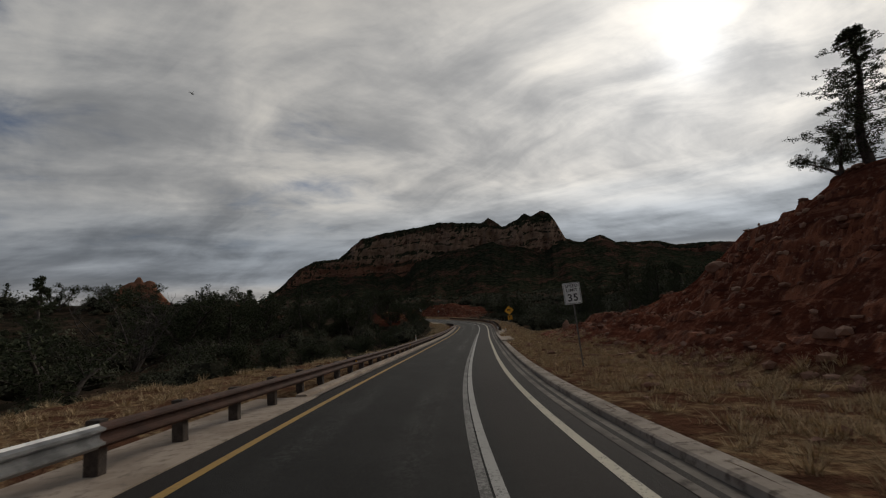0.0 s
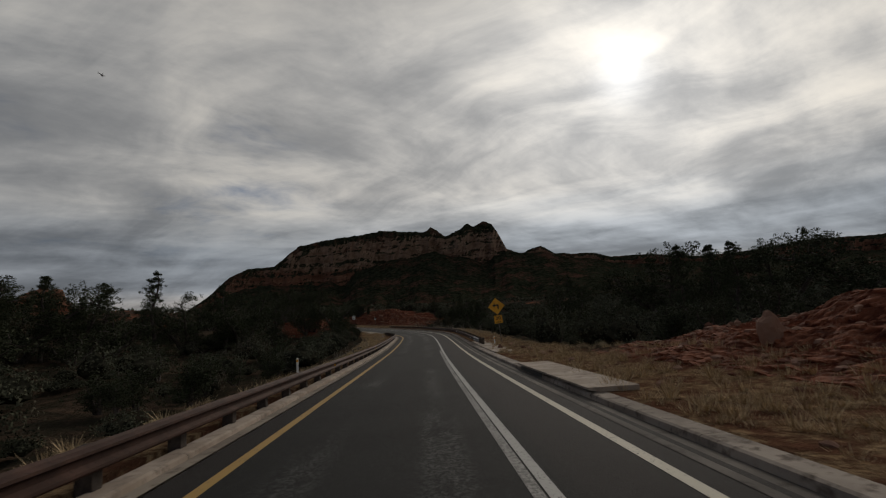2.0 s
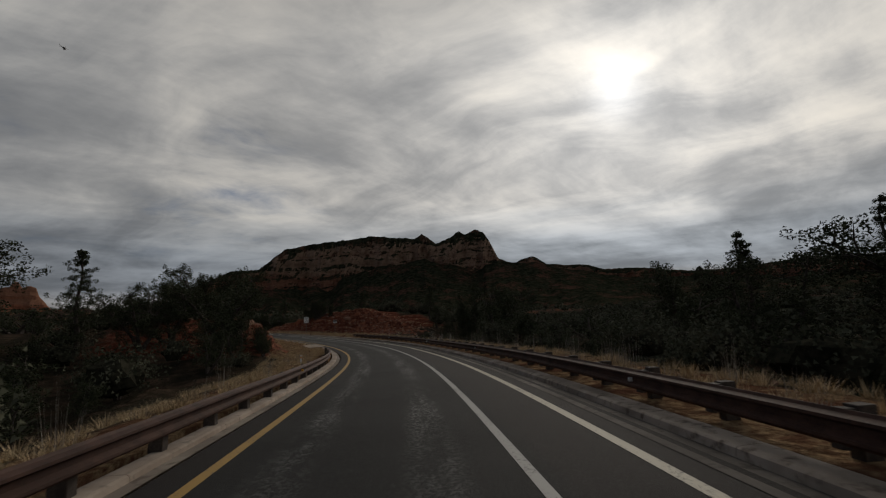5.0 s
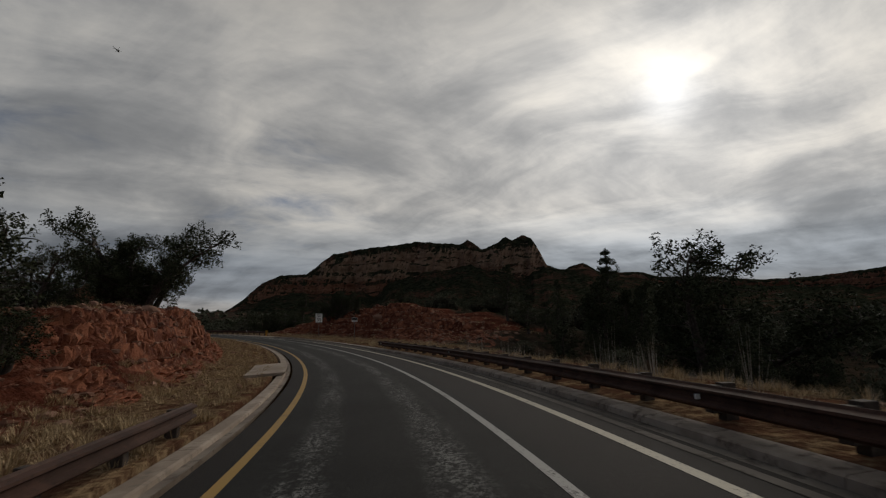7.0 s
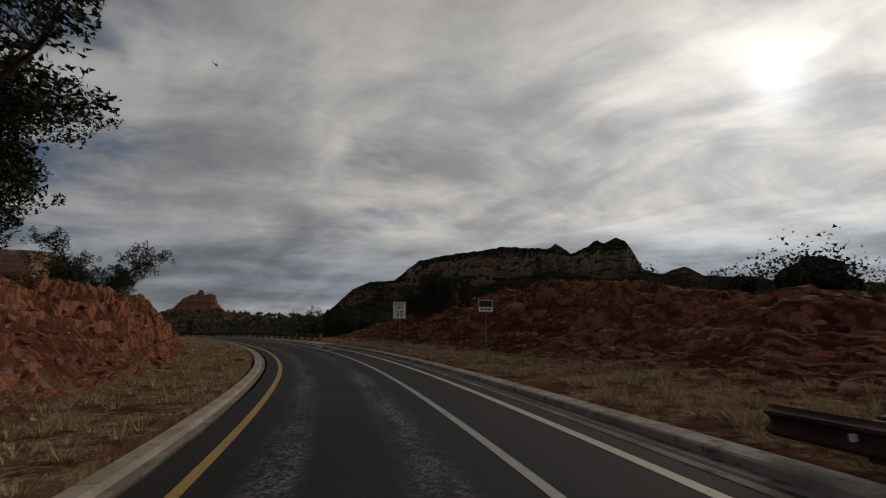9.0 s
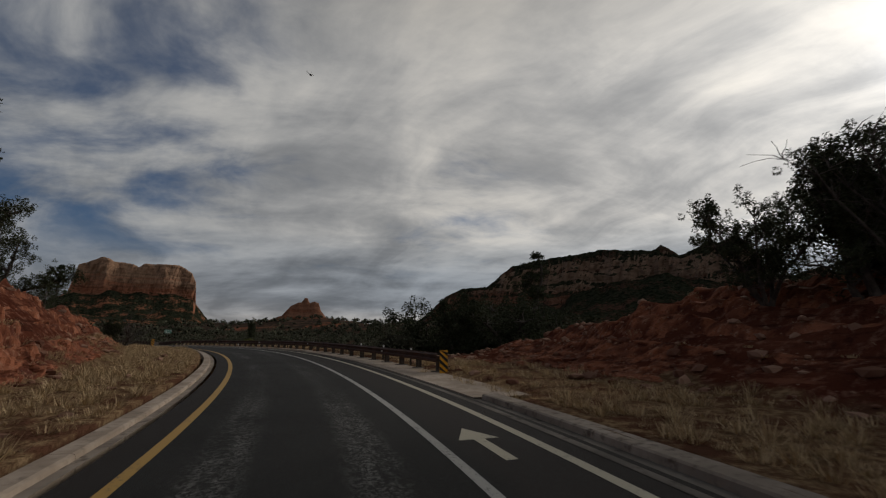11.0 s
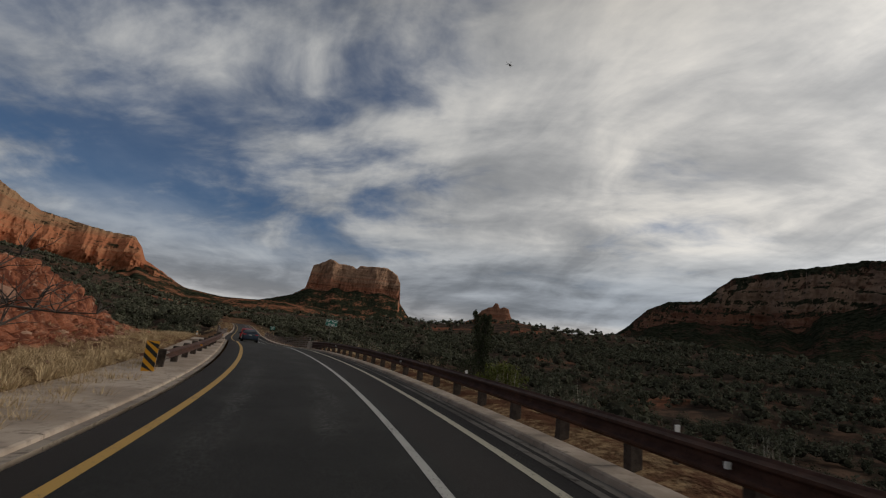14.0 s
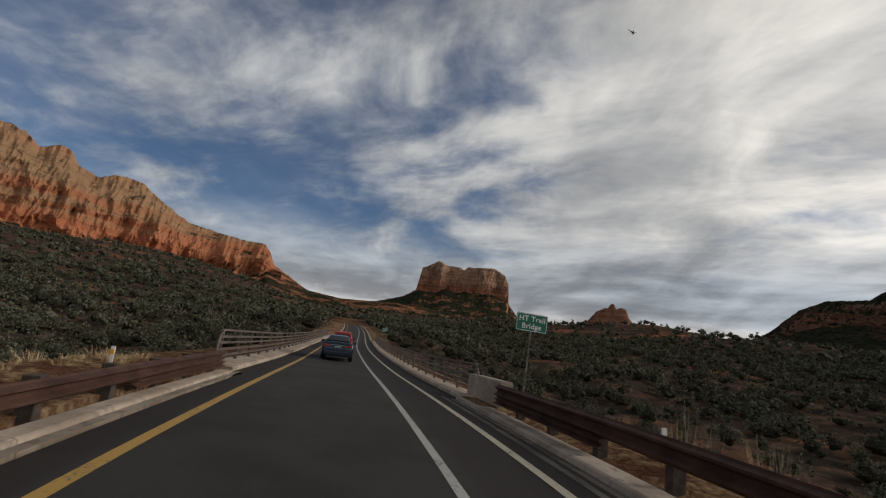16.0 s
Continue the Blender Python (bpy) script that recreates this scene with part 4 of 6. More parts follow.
# deeper beams with a third ridge where the rails meet the bridge
for rail, s0, s1, o, side, low in ((left_end, 258.2, 264.0, -3.25 + 0.36, 1, 0.10), (right_end, 256.6, 262.0, 4.55, -1, 0.17)):
    face = [(o + side * (0.02 + q[0]), low + 0.62 * q[1]) for q in WAVE]
    section = face + [(q[0] - side * 0.006, q[1]) for q in face[::-1]]
    part("lower_beam", sweep(s0, s1, section if side < 0 else section[::-1], rust, "lower_beam", 0.95, close=True), rust, rail, "rusty lower ridge of the beam")

# concrete aprons under the rails
for name, s0, s1, o0, o1, label in (("apron", -20, 13, -2.28, -3.95, "pale cracked concrete paving under the guard rail"),
                                    ("apron", 222, 250, -2.87, -4.5, "pale concrete paving under the guard rail"),
                                    ("apron", 55, 68, 4.31, 5.4, "pale concrete paving at the guard rail's end"),
                                    ("apron", 181, 206, 3.77, 5.45, "pale concrete paving under the guard rail")):
    z = 0.03 if s0 in (-20, 181) else 0.055 if s0 == 222 else 0.11 if o0 < 0 else 0.15
    edge = [(o1, -0.3), (o1, z - 0.02), (o0, z - 0.006), (o0, -0.3)]
    tagged(new(name, sweep(s0, s1, edge if o0 > 0 else edge[::-1], concrete, name)), label, "paving", kind="structure")

# ---- plants ----
def quads(centres, size, rng, squash=1.0):
    """Small leaves of random turn about centres."""
    n = len(centres)
    a = rng.normal(size=(n, 3))
    a /= np.linalg.norm(a, axis=1)[:, None]
    b = np.cross(a, rng.normal(size=(n, 3)))
    b /= np.linalg.norm(b, axis=1)[:, None]
    size = np.asarray(size) * rng.uniform(0.6, 1.4, n)
    a, b = a * size[:, None], b * size[:, None] * 0.6
    return np.stack([centres - a, centres - 0.4 * a + b, centres + a, centres - 0.4 * a - b], 1).reshape(-1, 3)


def needles(centres, size, rng, slim=0.55):
    """Small pointed leaves of random turn, one triangle each."""
    n = len(centres)
    a = rng.normal(size=(n, 3))
    a /= np.linalg.norm(a, axis=1)[:, None]
    b = np.cross(a, rng.normal(size=(n, 3)))
    b /= np.linalg.norm(b, axis=1)[:, None]
    size = size * rng.uniform(0.6, 1.4, n)
    a, b = a * size[:, None], b * size[:, None] * slim
    return np.stack([centres + a, centres - 0.7 * a + b, centres - 0.7 * a - b], 1).reshape(-1, 3)


def leaf_skins(centres, out, size, rng, turn=0.75):
    """Small leaves that face outwards from a crown, one triangle each."""
    n = len(centres)
    out = out + turn * rng.normal(size=(n, 3))
    out /= np.linalg.norm(out, axis=1)[:, None]
    a = np.cross(out, rng.normal(size=(n, 3)))
    a /= np.linalg.norm(a, axis=1)[:, None]
    b = np.cross(out, a)
    size = size * rng.uniform(0.6, 1.4, n)
    a, b = a * size[:, None], b * size[:, None] * 0.8
    return np.stack([centres + a, centres - 0.7 * a + b, centres - 0.7 * a - b], 1).reshape(-1, 3)


def fast_mesh(name, verts, mat, corners=4):
    """A mesh of separate faces, each of so many vertices in turn."""
    me = bpy.data.meshes.new(name)
    count = len(verts)
    me.vertices.add(count)
    me.vertices.foreach_set("co", np.ascontiguousarray(verts, np.float32).ravel())
    me.loops.add(count)
    me.loops.foreach_set("vertex_index", np.arange(count, dtype=np.int32))
    me.polygons.add(count // corners)
    me.polygons.foreach_set("loop_start", np.arange(0, count, corners, dtype=np.int32))
    me.polygons.foreach_set("loop_total", np.full(count // corners, corners, np.int32))
    me.materials.append(mat)
    me.update()
    me.validate()
    return me


def clump(rng, centre, radius, count):
    """Points in an uneven ball, thicker towards its skin."""
    d = rng.normal(size=(count, 3))
    d /= np.linalg.norm(d, axis=1)[:, None]
    r = rng.uniform(0.25, 1.0, count) ** 0.5
    return np.asarray(centre) + d * r[:, None] * np.asarray(radius)


def limb(rng, start, way, length, thick, bend=0.25, joints=5):
    """A crooked tapering branch: its points and radii."""
    pts, rad, at, w = [], [], Vector(start), Vector(way).normalized()
    for k in range(joints + 1):
        pts.append(at.copy())
        rad.append(max(0.006, thick * (1 - 0.85 * k / joints)))
        w = (w + Vector(rng.normal(size=3)) * bend).normalized()
        at = at + w * (length / joints)
    return pts, rad


def tree_model(name, kind, seed, label, category="tree", share=1.0, leaf=1.0, tips=5, fork=4):
    """A tree about 5 m high with its foot at the origin."""
    rng = np.random.RandomState(seed)
    wood, leaves = [], []
    top = thing(name)
    if kind == "pine":
        high = 5.0
        trunk = [Vector((0.10 * math.sin(0.9 * k + seed), 0.10 * math.cos(1.1 * k + seed), high * k / 9 - 0.3 * (k == 0))) for k in range(10)]
        wood.append(tube_arrays(trunk, [0.13 * (1 - 0.09 * k) for k in range(10)], 7))
        tiers = 20
        for k in range(tiers):
            q = 0.14 + 0.86 * k / (tiers - 1)
            for _ in range(4):
                if rng.rand() < 0.22:
                    continue
                reach = (1.30 * (1 - q) ** 0.7 * min(1.0, q / 0.32) + 0.14) * rng.uniform(0.45, 1.25)
                w = rng.uniform(0, 2 * math.pi)
                pts, rad = limb(rng, (0, 0, high * q - 0.2), (math.cos(w), math.sin(w), rng.uniform(-0.05, 0.55)), reach, 0.030 * (1.2 - q), 0.16, 4)
                wood.append(tube_arrays(pts, rad, 4))
                room = 1.0 - 0.45 * q
                for p in pts[2:]:
                    for _ in range(3):
                        d = rng.normal(size=3)
                        twig, r2 = limb(rng, p, (d[0], d[1], 0.4 * abs(d[2]) + 0.15), 0.26 * room, 0.008, 0.2, 2)
                        wood.append(tube_arrays(twig, r2, 3))
                        leaves.append(clump(rng, twig[-1], (0.15 * room, 0.15 * room, 0.11 * room), 26))
        mat, size = pine_mat, 0.040
    elif kind == "column":
        # an upright juniper, dense to the ground, with ragged pointed tops
        for k in range(3):
            w = 2 * math.pi * k / 3 + rng.uniform(-0.5, 0.5)
            lean = rng.uniform(0.03, 0.16)
            pts, rad = limb(rng, (0, 0, -0.3), (lean * math.cos(w), lean * math.sin(w), 1.0), rng.uniform(3.9, 5.0), 0.10, 0.06, 12)
            wood.append(tube_arrays(pts, rad, 6))
            for j, p in enumerate(pts[1:]):
                q = j / 11
                for _ in range(7):
                    d = rng.normal(size=3)
                    reach = (0.95 * (1 - q) ** 0.55 * min(1.0, 0.45 + 2 * q) + 0.10) * rng.uniform(0.25, 1.3)
                    tip, r2 = limb(rng, p, (d[0], d[1], 0.5 * abs(d[2]) + 0.75), reach, 0.02, 0.16, 3)
                    wood.append(tube_arrays(tip, r2, 3))
                    leaves.append(clump(rng, tip[-2], (0.20, 0.20, 0.22), 40))
                    leaves.append(clump(rng, tip[-1], (0.10, 0.10, 0.20), 36))
        mat, size = leaf_mat, 0.046
    elif kind == "dead":
        for k in range(16):
            w, lean = rng.uniform(0, 2 * math.pi), rng.uniform(0.3, 1.0)
            pts, rad = limb(rng, (0, 0, -0.2), (lean * math.cos(w), lean * math.sin(w), 1.0), rng.uniform(2.5, 5.0), 0.06, 0.22, 6)
            wood.append(tube_arrays(pts, rad, 5))
            for p in pts[2:]:
                for _ in range(5):
                    d = rng.normal(size=3)
                    tip, r2 = limb(rng, p, (d[0], d[1], abs(d[2]) + 0.5), rng.uniform(0.4, 1.1), 0.016, 0.3, 3)
                    wood.append(tube_arrays(tip, r2, 3))
        mat, size = pine_mat, 0.08
    else:
        scrub = kind == "scrub"
        stems = 5 if scrub else 3
        for k in range(stems):
            w = 2 * math.pi * k / stems + rng.uniform(-0.5, 0.5)
            lean = rng.uniform(0.15, 0.55)
            pts, rad = limb(rng, (0, 0, -0.3), (lean * math.cos(w), lean * math.sin(w), 1.0), rng.uniform(3.4, 4.8), 0.16 if not scrub else 0.10, 0.13, 7)
            wood.append(tube_arrays(pts, rad, 6))
            if not scrub:
                leaves += [clump(rng, p, (0.48, 0.48, 0.46), 150) for p in pts[3:]]
            for j, p in enumerate(pts[2:]):
                for _ in range(tips):
                    d = rng.normal(size=3)
                    tip, r2 = limb(rng, p, (d[0], d[1], 0.55 * abs(d[2]) + (0.9 if scrub else 0.25)), rng.uniform(0.6, 1.45) * (1.15 - 0.08 * j), 0.035, 0.25, fork)
                    wood.append(tube_arrays(tip, r2, 3))
                    if rng.rand() < (0.75 if scrub else 0.85):
                        leaves.append(clump(rng, tip[-2], (0.32, 0.32, 0.30), 130))
                        for _ in range(3):
                            leaves.append(clump(rng, np.array(tip[-1]) + rng.normal(size=3) * 0.16, (0.13, 0.13, 0.19), 42))
        mat, size = leaf_mat, 0.046
    if kind == "dead":
        each = len(wood) // 16
        for k in range(1, 16):
            v, f = joined(wood[k * each:(k + 1) * each])
            part("branch", mesh_of("branch", v, f, twig_mat, smooth=True), twig_mat, top)
        wood = wood[:each]
    v, f = joined(wood)
    part("branch" if kind == "dead" else "trunk", mesh_of("trunk", v, f, twig_mat if kind == "dead" else bark_mat, smooth=True), bark_mat, top)
    if leaves:
        at = np.concatenate(leaves)
        at = at[rng.rand(len(at)) < share]
        part("crown", fast_mesh("crown", needles(at, size * leaf, rng, 0.32 if kind == "pine" else 0.5), mat, 3), mat, top)
    top["high"] = max(v.co.z for o in top.children for v in o.data.vertices)
    return tagged(top, label, category)


MODELS = {
    "juniper": [tree_model("juniper_tree", "juniper", k, "dark green spreading juniper on the rocky slope", share=0.80, leaf=0.98) for k in (11, 12, 13)],
    "pine": [tree_model("pine_tree", "pine", k, "slender pinyon pine with an open uneven crown") for k in (21, 22, 23)],
    "woodland": [tree_model("juniper_tree", "juniper", k, "dark green juniper in the roadside scrub", share=0.26, leaf=1.6, tips=4, fork=2) for k in (14, 15, 16)],
    "thicket": [tree_model("juniper_tree", "juniper", k, "small dark juniper on the dry slope", share=0.18, leaf=2.0, tips=2, fork=2) for k in (17, 18, 19)],
    "column": [tree_model("juniper_tree", "column", k, "upright dark juniper with a ragged pointed top") for k in (51, 52, 53)],
    "dead": [tree_model("bare_tree", "dead", k, "leafless grey shrub with many thin branches") for k in (31, 32)],
    "scrub": [tree_model("scrub_oak", "scrub", k, "ragged dark bush with bare upright twigs") for k in (41, 42)],
}
USED = {k: 0 for k in MODELS}
GROUPS = {"woodland": "junipers in the scrub", "thicket": "junipers on the slope", "juniper": "junipers beside the road", "pine": "pines beside the road", "column": "upright junipers", "dead": "bare shrubs", "scrub": "scrub bushes on the bank"}


def plant(kind, x, y, height, rng, wide=1.0):
    """Set one more tree of a kind at a place, as high as given."""
    z = float(land(np.array([x]), np.array([y]))[0])
    k = USED[kind]
    USED[kind] += 1
    models = MODELS[kind]
    size = height / models[k % len(models)]["high"]
    m = pose(x, y, z - 0.05, rng.uniform(-3, 3), rng.uniform(-3, 3), rng.uniform(0, 360)) @ Matrix.Diagonal((size * wide, size * wide, size, 1.0))
    if k < len(models):
        ob = models[k]
        ob.matrix_world = m
    else:
        model = models[k % len(models)]
        ob = copy_thing(model, m @ Matrix.Diagonal((*model.scale, 1.0)).inverted())
    return tagged(ob, group=GROUPS[kind])


# place and height of the top of the trees that stand out
FIRST_TREES = [
    (22.1, 11.5, 11.5, "lone"), (21.2, 11.9, 7.4, "juniper"), (-22.7, 54.7, 7.9, "pine"), (-15.2, 57.4, 7.2, "dead"), (-12.5, 68.3, 7.3, "juniper"), (-8.5, 74.0, 7.3, "juniper"),
    (26.5, 31.7, 4.6, "pine"), (43.6, 35.8, 6.0, "juniper"), (61.6, 47.7, 7.2, "juniper"), (82.6, 71.3, 10.2, "juniper"), (-9.5, 78.6, 7.2, "juniper"),
    (-8.6, 89.1, 7.2, "juniper"), (-6.8, 89.6, 7.9, "pine"), (-5.5, 94.9, 7.5, "juniper"), (-3.5, 100.3, 8.2, "pine"), (1.6, 98.5, 9.4, "pine"),
    (-30.0, 118.0, 12.5, "juniper"), (-38.0, 122.0, 13.0, "juniper"), (-46.0, 117.0, 13.4, "juniper"), (-57.0, 121.0, 14.0, "pine"), (-63.0, 116.0, 13.6, "juniper"), (-70.0, 119.0, 13.2, "juniper"),
    (5.4, 101.4, 6.6, "juniper"), (10.1, 104.1, 8.0, "pine"), (12.3, 107.2, 7.1, "juniper"),
]
NEXT_TREES = [
    (60.7, 69.1, 7.8, "pine"), (65.5, 68.8, 7.7, "pine"), (61.8, 62.7, 7.1, "pine"), (74.0, 81.7, 9.1, "juniper"), (79.9, 90.7, 10.1, "pine"),
    (17.8, 116.2, 7.5, "pine"), (22.5, 113.5, 4.5, "juniper"), (24.3, 115.7, 4.6, "juniper"), (28.0, 115.5, 5.3, "juniper"), (71.7, 105.9, 6.7, "juniper"),
    (74.7, 104.9, 5.6, "pine"), (63.0, 92.7, 6.6, "pine"), (60.8, 90.3, 4.5, "juniper"), (26.6, 147.6, 10.5, "juniper"), (25.4, 148.4, 9.9, "juniper"), (27.2, 149.2, 10.0, "juniper"), (22.0, 140.3, 6.9, "juniper"), (20.8, 141.6, 6.9, "juniper"),
    (21.5, 133.7, 6.5, "dead"), (57.8, 119.0, 5.0, "juniper"), (59.4, 121.5, 3.4, "slim"), (56.4, 124.2, 3.2, "slim"), (59.6, 143.5, 7.3, "pine"),
    (64.2, 141.5, 5.6, "pine"), (60.0, 128.5, 6.2, "pine"),
]
LAST_TREES = [
    (66.1, 132.2, 4.2, "slim"), (18.2, 176.2, 9.6, "juniper"), (17.2, 181.6, 8.1, "juniper"), (46.9, 174.7, 7.6, "scrub"), (47.4, 174.0, 6.9, "dead"), (48.0, 175.0, 7.6, "scrub"), (4.9, 208.4, 4.6, "scrub"), (45.9, 177.0, 6.6, "scrub"), (48.4, 176.0, 7.0, "scrub"),
    (49.1, 170.8, 6.2, "slim"), (56.2, 172.3, 8.4, "pine"), (37.4, 196.0, 5.6, "slim"), (14.5, 186.5, 7.4, "juniper"), (7.8, 197.3, 7.5, "pine"),
    (44.0, 200.5, 9.5, "lone"), (38.6, 200.0, 6.2, "juniper"), (41.2, 198.6, 5.6, "juniper"), (-1.9, 209.5, 9.8, "pine"), (1.5, 204.3, 6.5, "juniper"),
    (5.6, 209.4, 5.6, "dead"), (34.0, 206.5, 4.2, "juniper"), (36.5, 205.0, 4.0, "juniper"), (8.2, 232.0, 5.7, "thin"), (-3.0, 205.5, 7.0, "juniper"),
]
rng = random.Random(5)
for x, y, tip, kind in FIRST_TREES + NEXT_TREES + LAST_TREES:
    ground = float(land(np.array([x]), np.array([y]))[0])
    high = max(1.8, tip - ground)
    sort, wide = {"pine": ("pine", 1.0), "lone": ("pine", 1.4), "slim": ("column", 1.3), "thin": ("column", 0.75), "juniper": ("juniper", 1.25), "dead": ("dead", 1.15), "scrub": ("scrub", 1.1)}[kind]
    plant(sort, x, y, high, rng, wide)

# woodland near the road: stations, offsets, number, heights
rng = random.Random(9)
for s0, s1, o0, o1, count, low, high in ((24, 118, -9, -22, 34, 1.6, 3.4), (20, 118, -22, -60, 34, 2.5, 5.0), (50, 138, 11, 24, 40, 1.4, 3.2), (118, 142, 14, 24, 9, 2.2, 4.0), (40, 140, 36, 60, 34, 2.5, 5.0),
                                         (114, 121, -6.8, -10, 5, 1.0, 1.7), (140, 185, -18, -40, 18, 2.0, 3.6), (196, 212, 13, 20, 10, 3.0, 4.6), (196, 262, 9, 20, 12, 1.0, 2.0), (228, 330, 26, 60, 20, 1.6, 3.0),
                                         (190, 245, -14, -45, 12, 1.5, 3.4), (246, 330, -12, -55, 26, 1.6, 3.4), (335, 440, -10, -50, 18, 2.0, 4.0), (335, 440, 10, 50, 18, 2.0, 4.0)):
    for _ in range(count):
        at = on_road(rng.uniform(s0, s1), rng.uniform(o0, o1))
        kind = "juniper" if (s0, o0) == (196, 13) else "pine" if s0 == 118 else "woodland" if max(abs(o0), abs(o1)) < 26 else "thicket"
        plant(kind, at[0], at[1], rng.uniform(low, high), rng, rng.uniform(1.2, 1.7))


def green_bush():
    """The yellow-green bush beside the valley rail."""
    rs = np.random.RandomState(77)
    top = thing("green_bush")
    wood, leaves = [], []
    for _ in range(26):
        w, lean = rs.uniform(0, 2 * math.pi), rs.uniform(0.1, 0.9)
        pts, rad = limb(rs, (0, 0, -0.1), (lean * math.cos(w), lean * math.sin(w), 1), rs.uniform(0.9, 1.7), 0.02, 0.18, 5)
        wood.append(tube_arrays(pts, rad, 4))
        for q in pts[1:]:
            leaves.append(clump(rs, q, (0.22, 0.22, 0.22), 46))
    v, f = joined(wood)
    part("stem", mesh_of("stem", v, f, bark_mat), bark_mat, top)
    part("crown", fast_mesh("crown", quads(np.concatenate(leaves), 0.055, rs), bright_leaf), bright_leaf, top)
    at = on_road(232.7, 6.8)
    z = float(land(at[:1], at[1:2])[0])
    top.matrix_world = pose(at[0], at[1], z, 0, 0, 40) @ Matrix.Scale(0.68, 4)
    tagged(top, "rounded yellow-green bush behind the guard rail", "bush")


green_bush()


def far_scrub():
    """Countless junipers and shrubs dotted over the slopes out to the cliffs, finer leaved beside the road."""
    rs = np.random.RandomState(3)
    out, hearts = [], []
    hulls = []
    for level in (1, 2):
        ball = bmesh.new()
        bmesh.ops.create_icosphere(ball, subdivisions=level, radius=1.0)
        hulls.append((np.array([v.co[:] for v in ball.verts]), np.array([[v.index for v in f.verts] for f in ball.faces])))
        ball.free()

    def bushes(x, y, tall, leaves, size):
        n = len(x)
        z = land(x, y)
        high = rs.uniform(0.15, 1.0, n) ** 1.8 * 1.15 * tall + 0.45
        d = rs.normal(size=(n, leaves, 3))
        d[..., 2] = np.abs(d[..., 2]) - 0.35
        d /= np.linalg.norm(d, axis=2)[..., None]
        # lobes: each bush bulges and hollows in its own way
        lobe = rs.normal(size=(n, 1, 3))
        lump = (1 + 0.22 * np.sin(3.1 * (d * lobe).sum(2) + 6 * rs.rand(n, 1)) + 0.10 * np.sin(7.0 * (d * lobe[..., ::-1]).sum(2)))[..., None] * rs.uniform(0.72, 1.06, (n, leaves, 1))
        wide = high * rs.uniform(0.45, 0.85, n)
        at = np.stack([x, y, z + high * 0.45], -1)[:, None] + d * lump * np.stack([wide, wide, high * 0.55], -1)[:, None]
        # the twiggy heart of the bush, lumpy and inside the leaves, coloured dark as inner shade
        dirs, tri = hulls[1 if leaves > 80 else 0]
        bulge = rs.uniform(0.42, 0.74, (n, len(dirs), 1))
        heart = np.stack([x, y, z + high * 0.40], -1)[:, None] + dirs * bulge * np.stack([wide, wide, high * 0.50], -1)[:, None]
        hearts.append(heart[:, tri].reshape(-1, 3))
        out.append(leaf_skins(at.reshape(-1, 3), d.reshape(-1, 3), size * np.repeat(0.5 + 0.5 * high / high.mean(), leaves), rs))

    x, y = rs.uniform(-330, 330, 66000), rs.uniform(-10, 560, 66000)
    s, o = road_coords(x, y)
    along = np.clip(s, 0, 262)
    near = on_road(along, 0.0)
    away = np.hypot(x - near[:, 0], y - near[:, 1])
    banked = np.where(o > 0, (s < 54) | ((s > 136) & (s < 200)), (s > 114) & (s < 256))
    keep = (np.abs(o) > np.where(banked, 20, np.where((o < 0) & (s < 30), 12.0, 8.5))) & ~((o < -26) & (s > 110) & (s < 240) & (away < 150)) & (away < 330)
    keep &= 0.6 * ripple(x, y, 36, 17) + 0.7 * ripple(x, y, 13, 18, 2) + rs.uniform(-0.45, 0.45, len(x)) > -0.10
    keep &= ~((s > 262) & (s < 336) & (np.abs(o) < 12))
    for first, last, share, leaves, size, tall in ((0, 22, 0.42, 700, 0.055, 2.3), (22, 50, 0.52, 420, 0.072, 2.8), (50, 110, 0.62, 150, 0.14, 3.2), (110, 330, 0.66, 42, 0.30, 3.5)):
        k = keep & (away >= first) & (away < last) & (rs.rand(len(x)) < share)
        bushes(x[k], y[k], tall, leaves, size)
    r = np.sqrt(rs.uniform(330**2, 1150**2, 25000))
    w = np.radians(rs.uniform(-95, 125, len(r)))
    x, y = MIDDLE[0] - r * np.sin(w), MIDDLE[1] + 40 + r * np.cos(w)
    keep = ripple(x, y, 60, 17) + rs.uniform(-0.9, 0.9, len(x)) > -0.5
    bushes(x[keep], y[keep], 4.2, 11, 1.0)
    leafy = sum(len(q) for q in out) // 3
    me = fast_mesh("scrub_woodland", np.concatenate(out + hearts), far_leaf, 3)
    # faces after the leaves are hearts, in the colour of inner shade
    me.materials.append(heart_shade_mat)
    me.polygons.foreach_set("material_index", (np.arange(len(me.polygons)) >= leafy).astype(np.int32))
    tagged(new("scrub_woodland", me), "dark junipers and shrubs dotted over dry slopes", "shrubs", kind="stuff")


far_scrub()


